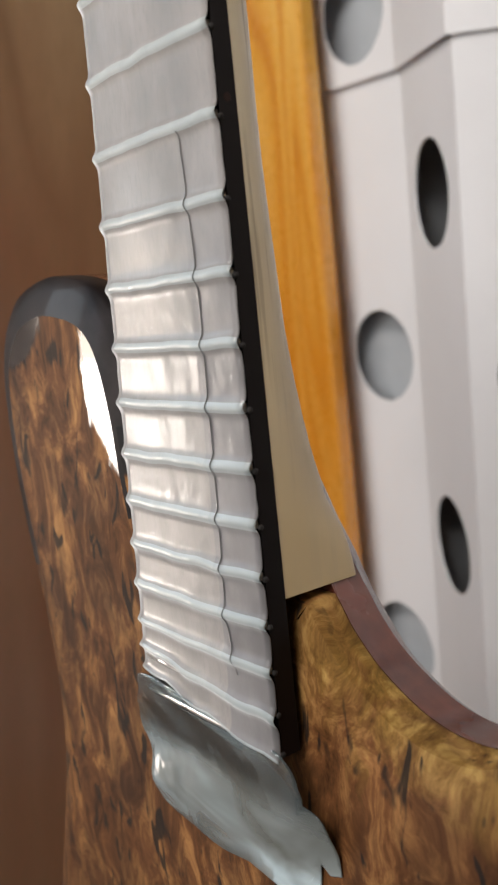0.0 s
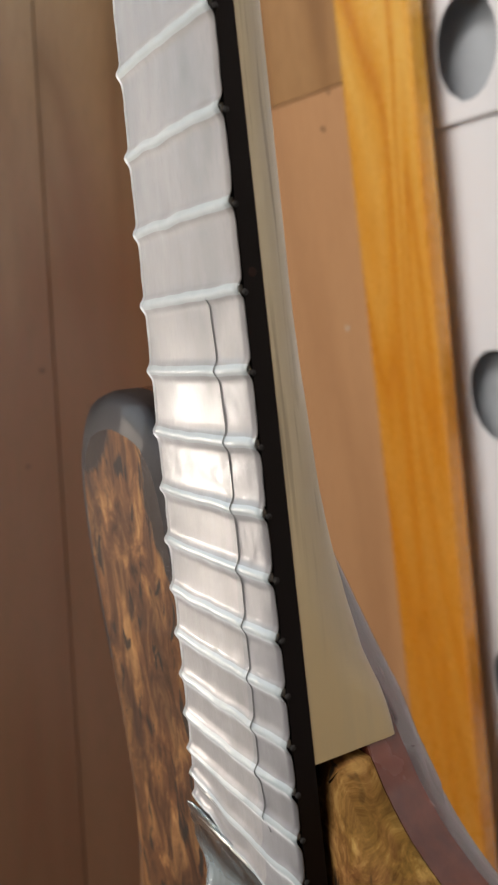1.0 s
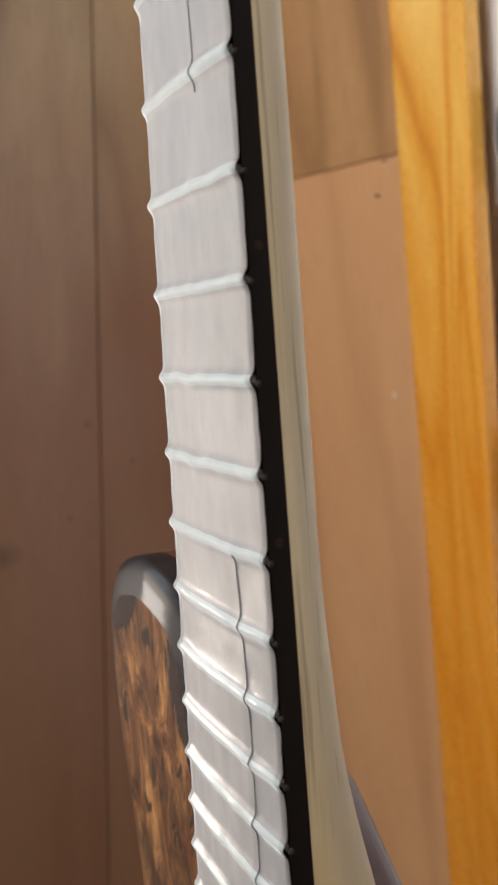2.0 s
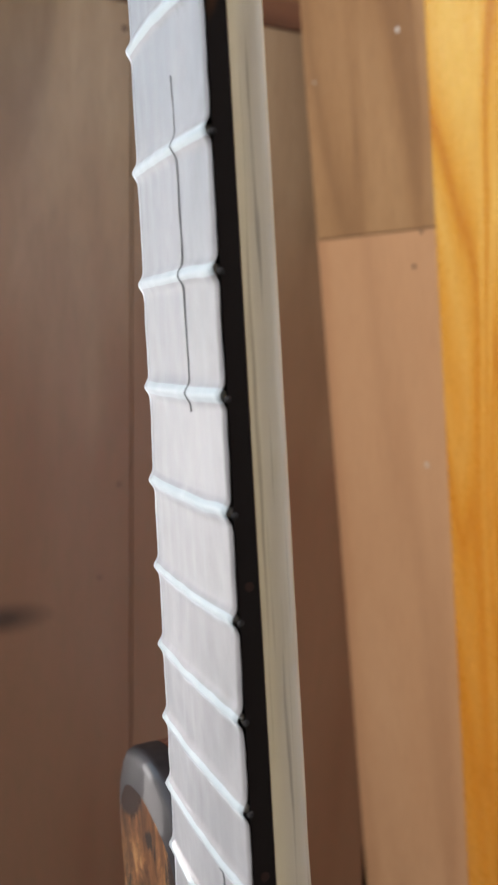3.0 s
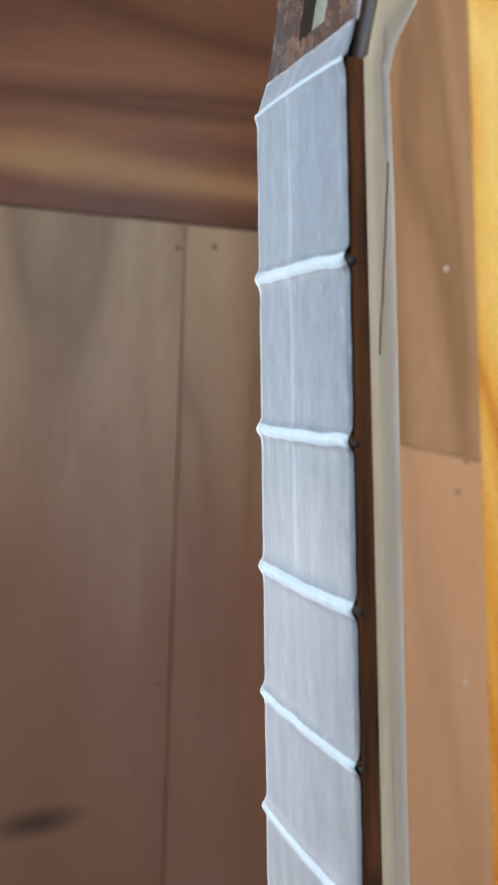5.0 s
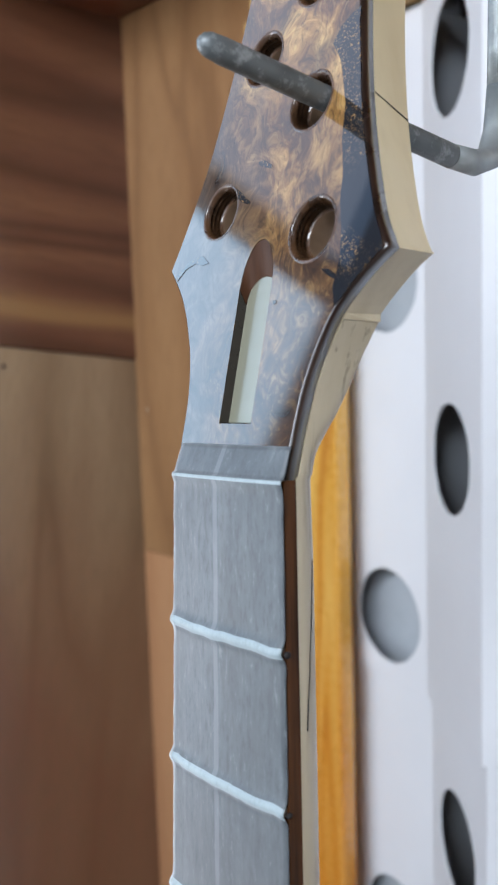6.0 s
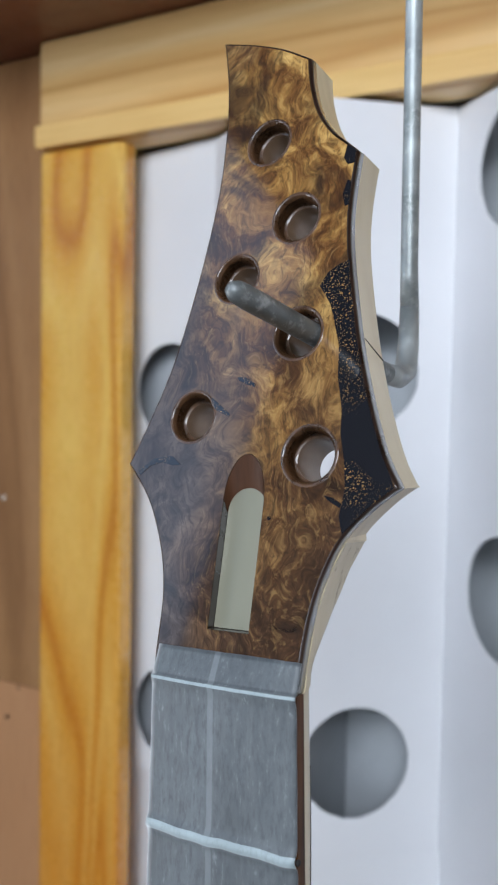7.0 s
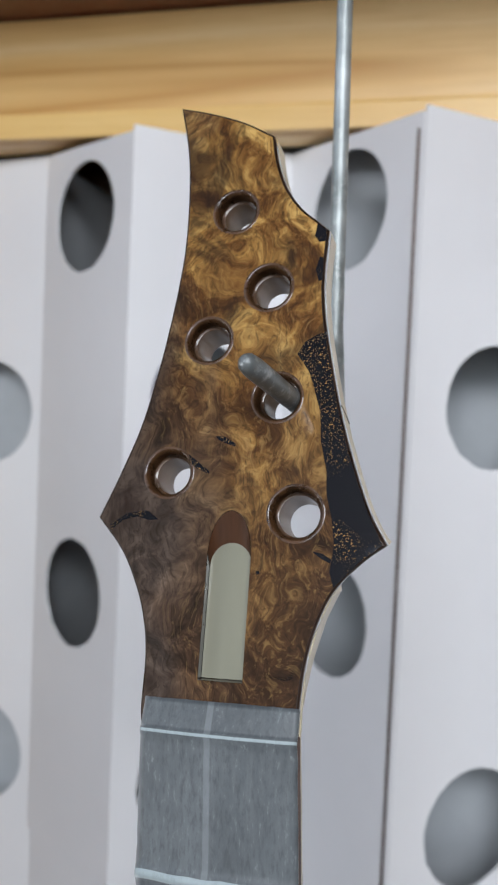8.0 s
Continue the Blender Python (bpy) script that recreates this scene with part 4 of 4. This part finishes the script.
def drawn(d):
    """The back's outline moved inward by d; where it runs up the neck it narrows instead, so that it never folds."""
    return [(x * (1 - d / 0.028), z - 0.9 * d) if z > -0.4535 and abs(x) < 0.0296 else q for (x, z), q in zip(back_loop, inset(back_loop, d))]


bm = walls([(drawn(0.0220), 0.0488), (drawn(0.0165), 0.0472), (drawn(0.0120), 0.0440), (drawn(0.0070), 0.0395), (drawn(0.0025), 0.0350), (back_loop, 0.0315), (back_loop, 0.0217)])
ring_in = [v for v in bm.verts][:len(back_loop)]
bmesh.ops.triangle_fill(bm, use_beauty=True, edges=[bm.edges.get((ring_in[k], ring_in[(k + 1) % len(ring_in)])) for k in range(len(ring_in))])
part("body_back", bm, M_ROSE, guitar, "purple-brown stained body back", smooth=True).data.set_sharp_from_angle(angle=radians(35))


HEEL_BACK = ((-0.4525, 0.0492), (-0.45, 0.0485), (-0.43, 0.041), (-0.41, 0.0335), (-0.40, 0.0285), (-0.385, 0.0225))
HEEL_HALF = ((-0.469, 0.0425), (-0.461, 0.0343), (-0.4525, 0.0283), (-0.4495, 0.0268), (-0.44, 0.0215), (-0.43, 0.0180), (-0.41, 0.012), (-0.40, 0.010), (-0.385, 0.009))
HEEL_SECTION = ((0.0, 0.0), (0.0, 0.36), (0.0040, 0.50), (0.0085, 0.66), (0.0140, 0.83), (0.0190, 0.95), (0.0240, 1.0))


def heel_ring(z):
    """A section of the heel that carries the rounded edge of the body's back on up the neck."""
    h, back = spread(z, HEEL_HALF), spread(z, HEEL_BACK)
    shrink = min(1.0, h / 0.0283) + max(0.0, h / 0.0283 - 1.0) * 0.35
    right = [(h - d * shrink, 0.0219 + (back - 0.0219) * f, z) for d, f in HEEL_SECTION]
    return right + [(-x, y, q) for x, y, q in reversed(right)]


part("heel", loft([heel_ring(z) for z in np.linspace(-0.386, -0.469, 40)]), M_ROSE, guitar, "purple-brown stained heel sloping up the neck", smooth=True).data.set_sharp_from_angle(angle=radians(40))

# film at the fretboard's end, crumpled down onto the body
FILM = [(-27, -481), (-36, -489), (-45, -497), (-47, -508), (-43, -514), (-41, -521), (-38, -528), (-23, -529), (-9.5, -530.3), (3.3, -529.4), (17, -530), (30.5, -523), (31.8, -516), (34.5, -518), (38.1, -516.8), (38.4, -506), (36.9, -501), (31.3, -499.6), (31.8, -490), (28, -485.5), (22, -487), (0, -484)]
film_loop = [(x / 1000, z / 1000) for x, z in (tuple(q) for q in smooth_loop(FILM, 4, (2, 3, 11, 12, 13, 14, 17)))]
bm = bmesh.new()
vs = [bm.verts.new((x, 0, z)) for x, z in film_loop]
es = [bm.edges.new((vs[k], vs[(k + 1) % len(vs)])) for k in range(len(vs))]
bmesh.ops.triangle_fill(bm, use_beauty=True, edges=es)
bmesh.ops.subdivide_edges(bm, edges=bm.edges, cuts=5, use_grid_fill=True)
bmesh.ops.triangulate(bm, faces=bm.faces)
for v in bm.verts:
    down = min(1, max(0, (-v.co.z - 0.482) / 0.022))
    crease = 0.0034 * abs(noise.noise(Vector((v.co.x * 26 + v.co.z * 22, v.co.z * 46, 3)))) + 0.0003 * noise.noise(Vector((v.co.x * 70, v.co.z * 90, 8)))
    fold = 0.0030 * math.exp(-(((v.co.z + 0.511 - 0.22 * v.co.x) / 0.0065) ** 2)) + 0.0018 * math.exp(-(((v.co.z + 0.499 - 0.1 * v.co.x) / 0.004) ** 2))
    v.co.y = min(-0.0016 + 0.0100 * down - crease * (0.3 + down) - fold * down, 0.0088)
film = part("protective_film", bm, M_FOIL, guitar, "torn crumpled grey plastic film", smooth=True)
skin = film.modifiers.new("thickness", "SOLIDIFY")
skin.thickness = 0.0004

# ---- hook ----
hook = tagged(new("steel_hook"), "dusty zinc-coated steel rod hook through the headstock", "hook")
SHANK = [(0.006, 0.101, TOP), (0.0072, 0.0990, 1.72), (0.0097, 0.0945, 1.61), (0.0107, 0.0930, 1.597)]
BEND = [(0.0107, 0.0930, 1.597), (0.0116, 0.0905, 1.585), (0.0126, 0.0860, 1.577), (0.0130, 0.0790, 1.5750), (0.0128, 0.0690, 1.5758)]
ARM = [(0.0128, 0.0690, 1.5758), (0.0098, 0.0300, 1.5840), (0.0055, 0.0000, 1.5915), (0.0050, -0.0035, 1.5924), (0.0048, -0.0050, 1.5928), (0.0047, -0.0058, 1.5930)]
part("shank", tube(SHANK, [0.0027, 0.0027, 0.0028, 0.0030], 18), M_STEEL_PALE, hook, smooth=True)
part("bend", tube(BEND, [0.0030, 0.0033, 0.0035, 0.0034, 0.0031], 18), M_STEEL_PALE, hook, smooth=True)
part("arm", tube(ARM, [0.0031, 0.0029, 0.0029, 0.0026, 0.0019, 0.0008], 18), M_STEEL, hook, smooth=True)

# ---- added fill lamp, never in view ----
lamp = tagged(new("fill_strip"), "dark housing of the added fill lamp, hung from the ceiling", "lamp")
lamp.matrix_basis = look((0.24, -0.80, 1.95), (0.0, 0.35, 1.62))
part("housing", box(-0.34, 0.34, -0.15, 0.15, 0.012, 0.06, 0.004), M_PLASTER, lamp)
for x in (-0.26, 0.26):
    top = lamp.matrix_basis.inverted() @ (lamp.matrix_basis @ Vector((x, 0, 0.06)) + Vector((0, 0, 2.40)))
    part("hanger", tube([(x, 0, 0.058), tuple(top)], 0.004, 8), M_STEEL, lamp)
